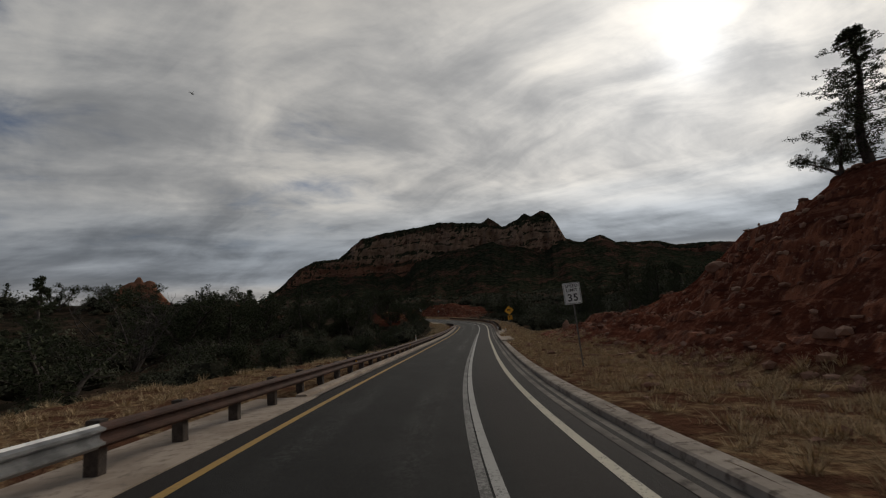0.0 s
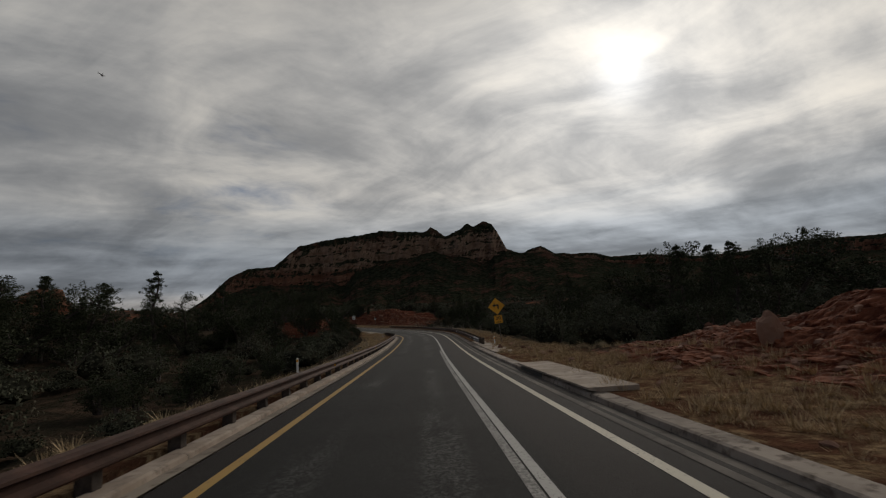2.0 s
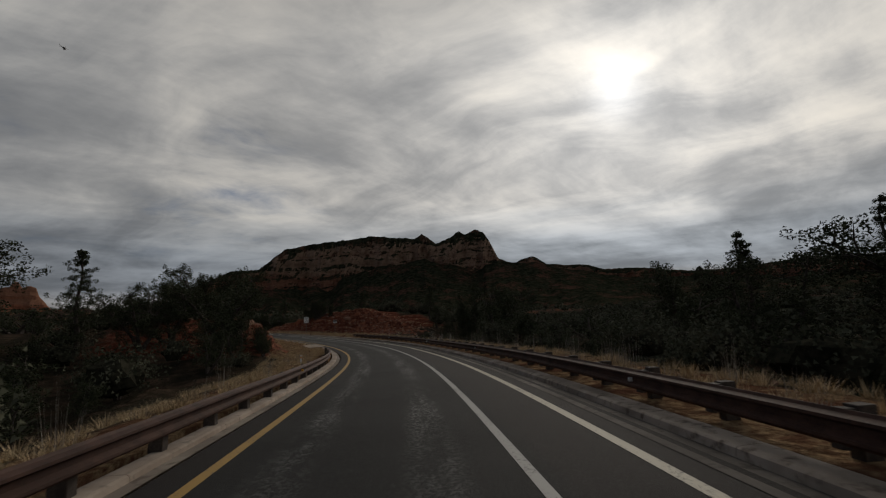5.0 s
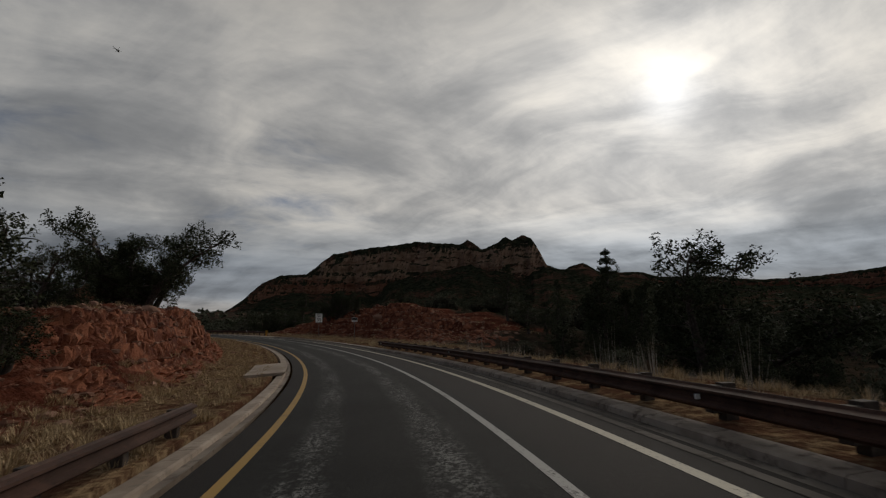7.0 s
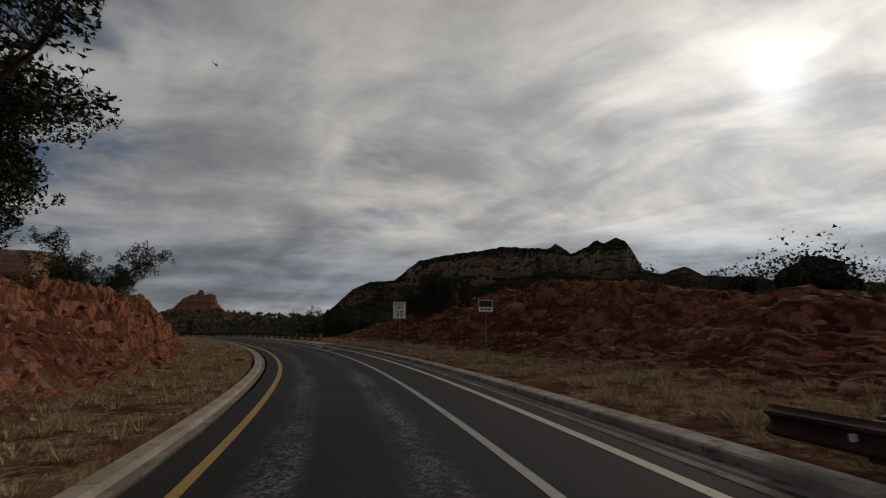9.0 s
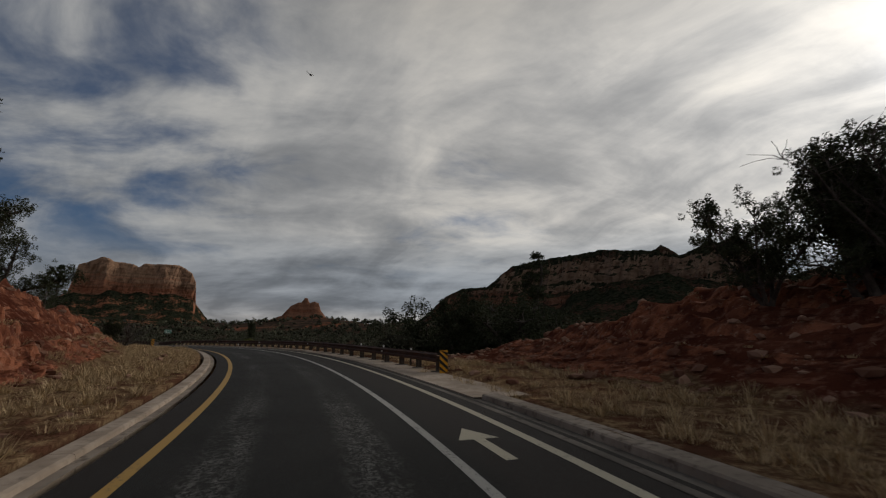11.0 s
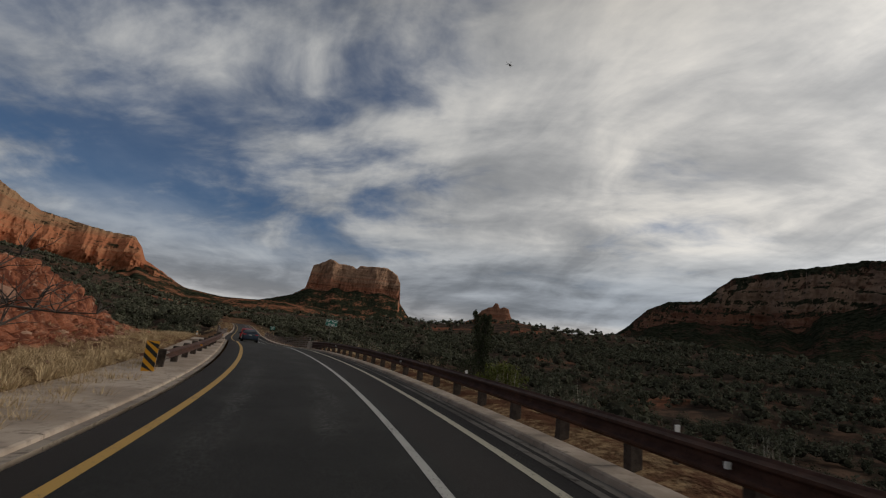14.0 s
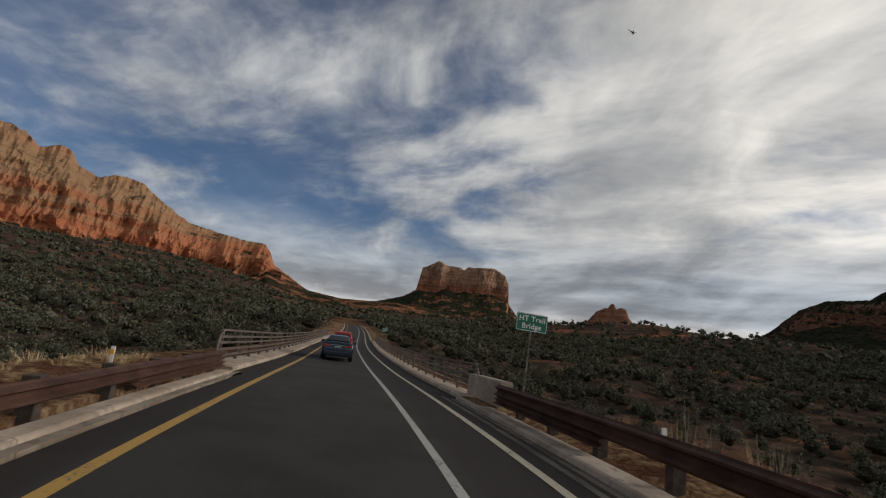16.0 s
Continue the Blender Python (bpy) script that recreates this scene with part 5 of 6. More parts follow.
def tufts(name, strips, mat, blades, height, label, seed, spread=0.10, bow=0.75, thin=1.0):
    """Dry grass: bundles of thin blades that lean outwards."""
    rs = np.random.RandomState(seed)
    out = []
    for s0, s1, o0, o1, count in strips:
        s, o = rs.uniform(s0, s1, count), o0 + (o1 - o0) * rs.uniform(0, 1, count)
        at = on_road(s, o)
        patch = 0.6 * ripple(at[:, 0], at[:, 1], 4.5, 19) + 0.6 * ripple(at[:, 0], at[:, 1], 1.3, 20, 2) + rs.uniform(-0.35, 0.35, count) > 0.05
        at = at[patch]
        z = land(at[:, 0], at[:, 1])
        n = len(at)
        high = height * (0.4 + 1.6 * rs.uniform(0, 1, n) ** 2.5)
        w = rs.uniform(0, 2 * math.pi, (n, blades))
        lean = rs.uniform(0.05, bow, (n, blades)) * high[:, None]
        foot = np.stack([at[:, 0], at[:, 1], z - 0.03], -1)[:, None] + np.stack([np.cos(w), np.sin(w), 0 * w], -1) * (spread * rs.uniform(0, 1, (n, blades)))[..., None]
        tip = foot + np.stack([np.cos(w) * lean, np.sin(w) * lean, high[:, None] * rs.uniform(0.7, 1.1, (n, blades))], -1)
        side = np.stack([-np.sin(w), np.cos(w), 0 * w], -1) * thin * rs.uniform(0.004, 0.011, (n, blades))[..., None]
        out.append(np.stack([foot - side, foot + side, tip], 2).reshape(-1, 3))
    tagged(new(name, fast_mesh(name, np.concatenate(out), mat, 3)), label, "grass", kind="stuff")


tufts("dry_grass", [(-6, 34, -4.2, -10.0, 2600), (-8, 58, 4.5, 9.6, 6480), (56, 146, 5.0, 8.5, 5040), (140, 190, 4.6, 8.6, 4320), (186, 264, 5.4, 8.0, 2700), (26, 84, -3.9, -5.5, 700), (82, 118, -3.9, -7.5, 2000),
                    (114, 190, -3.1, -7.6, 7200), (188, 236, -3.1, -8.5, 6840), (230, 264, -4.6, -8.0, 1620), (338, 440, 4.6, 9.0, 1620), (338, 440, -3.2, -8.0, 1620),
                    (116, 190, -9.0, -14.0, 1080), (140, 186, 10.0, 18.0, 900)], straw_mat, 28, 0.165, "pale dry straw grass in tufts on the verge", 4, 0.15, 1.25, 1.15)
tufts("tall_dry_grass", [(246, 256, 5.3, 6.6, 44), (234, 243, 5.3, 6.8, 24)], straw_mat, 30, 0.46, "tall yellow dry grass behind the guard rail", 14, 0.22, 0.30, 1.0)
tufts("seed_weeds", [(78, 142, 5.3, 7.6, 260), (214, 262, 5.6, 8.0, 120), (60, 116, -4.2, -6.5, 60)], weed_mat, 16, 0.75, "tall grey weeds with pale seed heads", 6, 0.30, 0.22, 0.6)


def cells(u, v, seed):
    """Uneven blocks one unit across: each point's block (a random value) and how far it lies from the next block."""
    rnd = np.random.RandomState(seed).rand(3, 64, 64)
    ui, vi = np.floor(u).astype(int), np.floor(v).astype(int)
    first, second, own = np.full(u.shape, 9.0), np.full(u.shape, 9.0), np.zeros(u.shape)
    for du in (-1, 0, 1):
        for dv in (-1, 0, 1):
            i, j = (ui + du) % 64, (vi + dv) % 64
            d = np.hypot(ui + du + rnd[0, i, j] - u, vi + dv + rnd[1, i, j] - v)
            near = d < first
            second = np.where(near, first, np.minimum(second, d))
            own = np.where(near, rnd[2, i, j], own)
            first = np.where(near, d, first)
    return own, second - first


def rock_bank(s0, s1, side, table, label, seed, proud=0.34, cover=0.0, grain=1.0):
    """A cut face of broken red sandstone: layered blocks with open joints, standing out of the bank."""
    rows = np.array(table, float)
    s = np.arange(s0, s1, 0.11)
    q = np.linspace(-0.06, 1.12, 76)
    toe, run, high = (np.interp(s, rows[:, 0], rows[:, k]) for k in (1, 3, 2))
    S, Q = np.meshgrid(s, q, indexing="ij")
    D = toe[:, None] + run[:, None] * Q
    at = on_road(S.ravel(), side * D.ravel())
    z = land(at[:, 0], at[:, 1])
    up = (high[:, None] * np.clip(Q, 0, 1)).ravel()
    S, D, Q = S.ravel(), D.ravel(), Q.ravel()
    climb = np.hypot(D - np.repeat(toe, len(q)), up)
    bend = 0.5 * crags(S, climb, 3.0, seed, 3)
    big, gap_big = cells(S / (1.2 * grain) + bend, (climb + 0.2 * bend) / (0.30 * grain), seed + 1)
    small, gap_small = cells(S / (0.40 * grain) + bend, (climb + 0.2 * bend) / (0.15 * grain), seed + 2)
    shown = crags(S, climb, 4.5, seed + 3, 4) + cover
    fade = smooth_step(-0.06, 0.10, Q) * smooth_step(1.12, 0.92, Q) * smooth_step(0, 2.5, S - s0) * smooth_step(0, 2.5, s1 - S) * smooth_step(-0.55, 0.05, shown)
    lift = proud * (0.15 + 0.85 * big**1.3) * smooth_step(0.0, 0.14, gap_big) + 0.40 * proud * small * smooth_step(0.0, 0.22, gap_small) + 0.04 * crags(S, climb, 0.5, seed + 5, 3)
    lift = lift * fade - 0.10 * (1 - fade)
    h = np.interp(S, ST, HEAD)
    # outwards: level towards the road, and a little up
    at[:, 0] -= side * np.cos(h) * lift * 0.85
    at[:, 1] -= side * np.sin(h) * lift * 0.85
    at[:, 2] = z + 0.35 * lift - 0.02
    faces = grid_faces(len(s), len(q))
    me = mesh_of("rock_bank", at, faces if side < 0 else faces[:, ::-1], bank_rock)
    me.attributes.new("tint", "FLOAT", "POINT").data.foreach_set("value", (0.5 * big + 0.5 * small).astype(np.float32))
    tagged(new("rock_bank", me), label, "rock bank", kind="structure")


rock_bank(-8, 32, 1, RIGHT, "red earth bank with broken sandstone ledges", 51, 0.12, -0.30, 0.7)
rock_bank(32, 54, 1, RIGHT, "low bank of broken red stones", 52, 0.16, 0.25, 0.6)
rock_bank(138, 195, 1, RIGHT, "red earth bank with crumbling stone ledges", 53, 0.17, -0.15, 0.7)
rock_bank(120, 192, -1, LEFT, "cut bank of broken orange-red sandstone", 54, 0.30, 0.30)
rock_bank(192, 228, -1, LEFT, "low red earth bank with loose stones", 55, 0.22, -0.1)
rock_bank(227, 255, -1, LEFT, "rubble bank of orange-red sandstone", 56, 0.30, 0.4)


def stones():
    """Broken red stones that lie on the banks."""
    rs = np.random.RandomState(8)
    base = bmesh.new()
    bmesh.ops.create_icosphere(base, subdivisions=1, radius=1.0)
    shape = np.array([v.co[:] for v in base.verts])
    tri = np.array([[v.index for v in f.verts] for f in base.faces])
    base.free()
    out = []
    for s0, s1, o0, o1, count in ((-2, 50, 8.5, 17, 2600), (140, 196, 7.8, 15, 3400), (118, 190, -6.2, -11.5, 4200), (190, 232, -7, -11, 900), (228, 252, -7, -11, 1300), (-5, 60, 4.8, 9, 260), (114, 235, -3.4, -7, 320), (60, 262, 5.2, 8, 300)):
        s, o = rs.uniform(s0, s1, count), rs.uniform(o0, o1, count)
        at = on_road(s, o)
        z = land(at[:, 0], at[:, 1])
        size = 0.03 + 0.20 * rs.uniform(0, 1, count) ** 4
        for k in range(count):
            v = shape * rs.uniform(0.65, 1.25, (len(shape), 1)) * size[k] * rs.uniform(0.6, 1.3, 3) * (1, 1, 0.6)
            out.append(v + (at[k, 0], at[k, 1], z[k] + 0.15 * size[k]))
    faces = (tri[None] + 12 * np.arange(len(out))[:, None, None]).reshape(-1, 3)
    me = mesh_of("stones", np.concatenate(out), faces, stone_mat)
    tagged(new("loose_stones", me), "broken red stones scattered on the banks", "stones", kind="stuff")


stones()


def boulder(s, o, size, seed):
    rs = np.random.RandomState(seed)
    bm = bmesh.new()
    bmesh.ops.create_icosphere(bm, subdivisions=3, radius=1.0)
    for v in bm.verts:
        v.co *= 1 + 0.28 * noise.noise(v.co * 1.3 + Vector((seed, 0, 0))) + 0.10 * noise.noise(v.co * 4)
        v.co = Vector((v.co.x * size[0], v.co.y * size[1], v.co.z * size[2]))
    me = bpy.data.meshes.new("boulder")
    bm.to_mesh(me)
    bm.free()
    me.materials.append(stone_mat)
    at = on_road(s, o)
    ob = new("boulder", me)
    ob.matrix_world = pose(at[0], at[1], float(land(at[:1], at[1:2])[0]) + 0.4 * size[2], 0, 0, seed * 40)
    tagged(ob, "rough red sandstone boulder on the bank", "boulder", "boulders on the banks")


for row in ((42.2, 9.7, (0.35, 0.3, 0.5), 1), (24, 14, (0.6, 0.4, 0.35), 2), (12, 13.5, (0.5, 0.35, 0.25), 3), (165, 12.0, (0.6, 0.5, 0.35), 4), (136, -9.5, (0.5, 0.4, 0.3), 5), (151, -9.0, (0.45, 0.5, 0.3), 6), (237, -9.0, (0.6, 0.5, 0.4), 7)):
    boulder(*row)

# ---- paint for things ----
sign_green = material("sign_green", two_tone((0.010, 0.150, 0.105), (0.016, 0.19, 0.135), 3.0), 0.45)
pole_steel = material("pole_steel", two_tone((0.13, 0.115, 0.10), (0.24, 0.22, 0.20), 5.0), 0.6, 0.5)
tyre_mat = material("tyre", (0.012, 0.012, 0.012), 0.85)
rim_mat = material("rim", (0.28, 0.28, 0.29), 0.35, 0.9)
blue_paint = material("dark_blue_paint", two_tone((0.018, 0.030, 0.048), (0.026, 0.040, 0.060), 2.0), 0.22, 0.3)
red_paint = material("red_paint", (0.36, 0.014, 0.010), 0.28, 0.2)
glass_dark = material("dark_glass", (0.012, 0.014, 0.016), 0.06, 0.0, specular=0.8)
trim_black = material("trim_black", (0.010, 0.010, 0.010), 0.5)
chrome = material("chrome", (0.55, 0.55, 0.55), 0.2, 1.0)
plate_mat = material("plate", (0.50, 0.48, 0.44), 0.5)


def lamp_mat():
    def build(n, place):
        return n.mix(n.ramp(n.noise(place, 40.0), 0.4, 0.6), (0.30, 0.010, 0.008), (0.45, 0.02, 0.015))
    return material("tail_lamp", build, 0.15)


tail_red = lamp_mat()


# ---- signs ----
def letters(text, size, mat, parent, x, z, name="lettering"):
    """Raised writing on a sign that faces -y, its middle at x, z."""
    curve = bpy.data.curves.new(name, "FONT")
    curve.body, curve.size, curve.align_x, curve.align_y = text, size, "CENTER", "CENTER"
    curve.offset, curve.space_character = size * 0.014, 1.10
    ob = new(name, curve)
    bpy.context.view_layer.update()
    me = bpy.data.meshes.new_from_object(ob.evaluated_get(bpy.context.evaluated_depsgraph_get()))
    bpy.data.objects.remove(ob)
    me.transform(pose(x, -0.014, z, 90, 0, 0))
    me.materials.clear()
    me.materials.append(mat)
    return part(name, me, mat, parent)


def outline_plate(points, thick=0.004):
    """A flat plate from its outline in x, z, standing on y = 0."""
    bm = bmesh.new()
    face = bm.faces.new([bm.verts.new((x, 0, z)) for x, z in points])
    bm.normal_update()
    out = bmesh.ops.extrude_face_region(bm, geom=[face])
    bmesh.ops.translate(bm, vec=(0, thick, 0), verts=[v for v in out["geom"] if isinstance(v, bmesh.types.BMVert)])
    bmesh.ops.recalc_face_normals(bm, faces=bm.faces[:])
    return bm


def rounded(w, h, z, r=0.05, x=0.0, steps=4):
    """The outline of a panel with round corners, its middle at x, z."""
    pts = []
    for cx, cz, a in ((w / 2 - r, h / 2 - r, 0), (-w / 2 + r, h / 2 - r, 90), (-w / 2 + r, -h / 2 + r, 180), (w / 2 - r, -h / 2 + r, 270)):
        for k in range(steps + 1):
            b = radians(a + 90 * k / steps)
            pts.append((x + cx + r * math.cos(b), z + cz + r * math.sin(b)))
    return pts


def moved(bm, y):
    bmesh.ops.translate(bm, vec=(0, y, 0), verts=bm.verts)
    return bm


def stand(name, s, o, tall, label, category, lean=0.0):
    """A sign's foot on the verge, facing the traffic, with its steel pole."""
    at = on_road(s, o)
    z = float(land(at[:1], at[1:2])[0])
    top = thing(name, (at[0], at[1], z), heading(s))
    top.matrix_world = top.matrix_world @ pose(0, 0, 0, 0, lean, 0)
    bm = box_bm((0.05, 0.035, tall + 0.4), (0, 0.025, tall / 2 - 0.2), 0.006)
    part("pole", bm, pole_steel, top, "rusty steel pole")
    return tagged(top, label, category), z


def speed_sign(s, o, low, lean, big=1.0):
    top, z = stand("speed_limit_sign", s, o, low + 0.7 * big, "white speed limit sign with black letters on a steel pole", "road sign", lean)
    panel = part("panel", outline_plate(rounded(0.61 * big, 0.76 * big, low + 0.38 * big)), sign_white, top)
    edge = rounded(0.57 * big, 0.72 * big, low + 0.38 * big, 0.04)
    inner = rounded(0.545 * big, 0.695 * big, low + 0.38 * big, 0.035)
    n = len(edge)
    verts = [(x, -0.006, y) for x, y in edge + inner]
    part("border", mesh_of("border", verts, [(k, (k + 1) % n, n + (k + 1) % n, n + k) for k in range(n)], sign_black), sign_black, panel)
    letters("SPEED", 0.155 * big, sign_black, panel, 0, low + 0.64 * big)
    letters("LIMIT", 0.155 * big, sign_black, panel, 0, low + 0.49 * big)
    letters("35", 0.36 * big, sign_black, panel, 0, low + 0.22 * big)
    return tagged(top, group="speed limit signs")


speed_sign(17.2, 5.75, 2.15, -3.0)
speed_sign(170.2, 6.27, 1.95, -1.0, 1.5)


def turn_sign():
    top, z = stand("turn_warning_sign", 65.1, 6.25, 2.95, "yellow diamond turn sign with a small speed plate", "road sign", -4.0)
    mid, r = 2.62, 0.62
    panel = part("panel", outline_plate([(r, mid), (0, mid + r), (-r, mid), (0, mid - r)]), sign_yellow, top)
    arrow = [(0.17, -0.22), (0.17, 0.13), (-0.10, 0.13), (-0.10, 0.22), (-0.30, 0.075), (-0.10, -0.07), (-0.10, 0.02), (0.07, 0.02), (0.07, -0.22)]
    part("arrow", moved(outline_plate([(x, mid + y) for x, y in arrow], 0.003), -0.010), sign_black, panel)
    plate = part("speed_plate", outline_plate(rounded(0.60, 0.58, 1.66, 0.04)), sign_yellow, top)
    letters("30", 0.36, sign_black, plate, 0, 1.75)
    for k in range(3):
        bm = box_bm((0.07, 0.003, 0.06), (-0.12 + 0.12 * k, -0.006, 1.47), 0)
        part("small_bar", bm, sign_black, plate)


turn_sign()


def bike_sign():
    top, z = stand("bicycle_sign", 156.3, 5.8, 2.6, "small black and white sign on a steel pole", "road sign")
    panel = part("panel", outline_plate(rounded(0.60, 0.46, 2.2, 0.04)), sign_white, top)
    part("dark_field", moved(outline_plate(rounded(0.55, 0.25, 2.28, 0.03), 0.003), -0.008), sign_black, panel)
    for k in range(3):
        part("letter_bar", box_bm((0.12, 0.003, 0.06), (-0.16 + 0.16 * k, -0.008, 2.06), 0), sign_black, panel)


bike_sign()


def green_sign(s, o, low, w, h, rows, lean=0.0):
    top, z = stand("bridge_name_sign", s, o, low + h, "green sign with white letters on a steel pole", "road sign", lean)
    panel = part("panel", outline_plate(rounded(w, h, low + h / 2, 0.04)), sign_green, top)
    edge, inner = rounded(w - 0.03, h - 0.03, low + h / 2, 0.035), rounded(w - 0.06, h - 0.06, low + h / 2, 0.03)
    n = len(edge)
    part("border", mesh_of("border", [(x, -0.006, y) for x, y in edge + inner], [(k, (k + 1) % n, n + (k + 1) % n, n + k) for k in range(n)], sign_white), sign_white, panel)
    for k, text in enumerate(rows):
        if text:
            letters(text, 0.25, sign_white, panel, 0, low + h * (0.70 - 0.42 * k))
        else:
            part("letter_bar", box_bm((w * 0.6, 0.003, 0.10), (0, -0.008, low + h * (0.70 - 0.42 * k)), 0), sign_white, panel)


green_sign(264.9, 6.4, 2.38, 1.12, 0.60, ("HT Trail", "Bridge"), 2.0)
green_sign(352, 7.0, 1.7, 1.2, 0.8, ("", ""))


def object_marker(s, o, z0, label, lean=0.0):
    """A tall yellow panel with black slanting stripes at a rail's end."""
    at = on_road(s, o)
    top = thing("object_marker", tuple(at), heading(s))
    w, h = 0.30, 0.80
    panel = part("panel", outline_plate([(-w / 2, z0), (w / 2, z0), (w / 2, z0 + h), (-w / 2, z0 + h)], 0.006), sign_yellow, top)
    for k in range(4):
        a = z0 - 0.02 + 0.24 * k
        pts = []
        for x, y in ((-w / 2, a + 0.15), (w / 2, a - 0.10), (w / 2, a + 0.02), (-w / 2, a + 0.27)):
            pts.append((x, min(max(y, z0), z0 + h)))
        if len({round(q[1], 3) for q in pts}) > 2:
            part("stripe", moved(outline_plate(pts, 0.003), -0.008), sign_black, panel)
    part("backing", box_bm((0.20, 0.14, z0 + h + 0.2), (0, 0.10, (z0 + h - 0.2) / 2), 0.01), post_wood, top)
    tagged(top, label, "road sign", "object markers")


object_marker(186.8, 5.22, 0.0, "yellow and black striped marker on the rail's end")
object_marker(232.5, -3.42, 0.02, "yellow and black striped marker on the rail's end")


def delineator(s, o, colour, high, label, body=None):
    at = on_road(s, o)
    z = float(land(at[:1], at[1:2])[0])
    top = thing("delineator_post", (at[0], at[1], z), heading(s))
    road_z = float(at[2])
    part("post", box_bm((0.09, 0.03, road_z - z + high + 0.3), (0, 0, (road_z - z + high - 0.3) / 2), 0.006), body or sign_white, top)
    part("reflector", box_bm((0.085, 0.012, 0.10), (0, -0.022, road_z - z + high - 0.12), 0.003), colour, top)
    tagged(top, label, "marker post", "marker posts")


for s, o, high in ((256.6, 5.6, 0.62), (232.9, 5.6, 0.62), (201.3, 5.5, 0.66), (190.6, 5.3, 0.80), (194.5, 5.3, 0.80), (198.4, 5.3, 0.80), (209, 5.3, 0.74), (216, 5.3, 0.74), (224, 5.4, 0.70)):
    delineator(s, o, sign_white, high, "white plastic marker post behind the guard rail" if s > 230 else "dark marker post with a white reflector", None if s > 230 else post_wood)
for s, o, high in ((261.6, -4.7, 0.48), (50.5, -4.6, 0.70), (62.0, 5.3, 0.70), (104.5, -4.4, 0.62)):
    delineator(s, o, sign_yellow, high, "pale marker post with a yellow reflector")


# ---- drain inlets ----
def drain(s0, s1, o0, o1, a, b, label):
    """A concrete lid at the kerb, with a black strip as the shade of its long slot."""
    side = 1 if o0 > 0 else -1
    top = tagged(thing("drain_inlet"), label, "drain inlet", kind="structure")
    lip = 0.10 if s0 > 240 else 0.155
    section = [(o0, lip), (o0, lip + 0.045), (o1, lip + 0.045), (o1, -0.1)]
    third = (s1 - s0) / 3
    for k in range(3):
        part("slab", sweep(s0 + third * k, s0 + third * (k + 1) - 0.02, section if side < 0 else section[::-1], concrete, "slab", 0.7, close=True), concrete, top)
    for k in range(1):
        # no hole is cut: a thin black sheet stands for the slot's shade
        shade_strip = [(o0 - side * 0.012, 0.02), (o0 - side * 0.012, lip - 0.005), (o0 - side * 0.008, lip - 0.005), (o0 - side * 0.008, 0.02)]
        part("opening", sweep(a, b, shade_strip if side < 0 else shade_strip[::-1], trim_black, "opening", 0.7, close=True), trim_black, top, "thin black strip painted as the shade in the drain's slot")


drain(39.8, 47.0, 3.93, 5.0, 43.5, 46.4, "concrete drain inlet slab set into the kerb")
drain(127.6, 133.8, -2.54, -4.1, 129.7, 132.3, "concrete drain inlet slab set into the kerb")
drain(249.2, 252.4, -2.54, -4.3, 250.2, 251.9, "concrete drain inlet slab set into the kerb")


# ---- markings in the bicycle lane ----
def ring(x, y, r, w, sides=18):
    v, f = [], []
    for k in range(sides):
        a = 2 * math.pi * k / sides
        v += [(x + r * math.cos(a), y + r * math.sin(a) * 1.5, 0), (x + (r - w) * math.cos(a), y + (r - w) * math.sin(a) * 1.5, 0)]
        b = (k + 1) % sides
        f.append([2 * k, 2 * b, 2 * b + 1, 2 * k + 1])
    return v, f


def bar(a, b, w):
    a, b = Vector((*a, 0)), Vector((*b, 0))
    side = Vector((-(b - a).y, (b - a).x, 0)).normalized() * w / 2
    return [a - side, b - side, b + side, a + side], [[0, 1, 2, 3]]


def lane_symbol(name, s, o, pieces, label):
    v, f = joined(pieces)
    at = on_road(s, o)
    me = mesh_of(name, v, f, white_line)
    ob = new(name, me)
    slope = math.degrees(math.atan(float(np.interp(s + 2, ST, HIGH) - np.interp(s - 2, ST, HIGH)) / 4))
    ob.matrix_world = pose(at[0], at[1], at[2] + 0.006, 0, 0, heading(s)) @ pose(0, 0, 0, slope, math.degrees(float(np.interp(s, ST, FALL))), 0)
    tagged(ob, label, "road marking", kind="structure")


lane_symbol("bicycle_marking", 172.9, 2.43, [ring(-0.36, 0, 0.27, 0.07), ring(0.36, 0, 0.27, 0.07), bar((-0.36, 0), (-0.10, 0.6), 0.07), bar((-0.10, 0.6), (0.24, 0.55), 0.07), bar((0.36, 0), (0.20, 0.75), 0.07),
                                             bar((-0.10, 0.6), (0.03, 0.05), 0.07), bar((0.03, 0.05), (0.24, 0.55), 0.07), bar((-0.22, 0.78), (0.02, 0.78), 0.09), bar((0.10, 0.78), (0.30, 0.78), 0.07), bar((-0.36, 0), (0.03, 0.05), 0.07)],
            "white bicycle symbol painted on the lane")
lane_symbol("arrow_marking", 177.2, 2.43, [bar((0, -0.9), (0, 0.2), 0.16), ([(-0.30, 0.2, 0), (0.30, 0.2, 0), (0.0, 0.95, 0)], [[0, 1, 2]])], "white arrow painted on the bicycle lane")


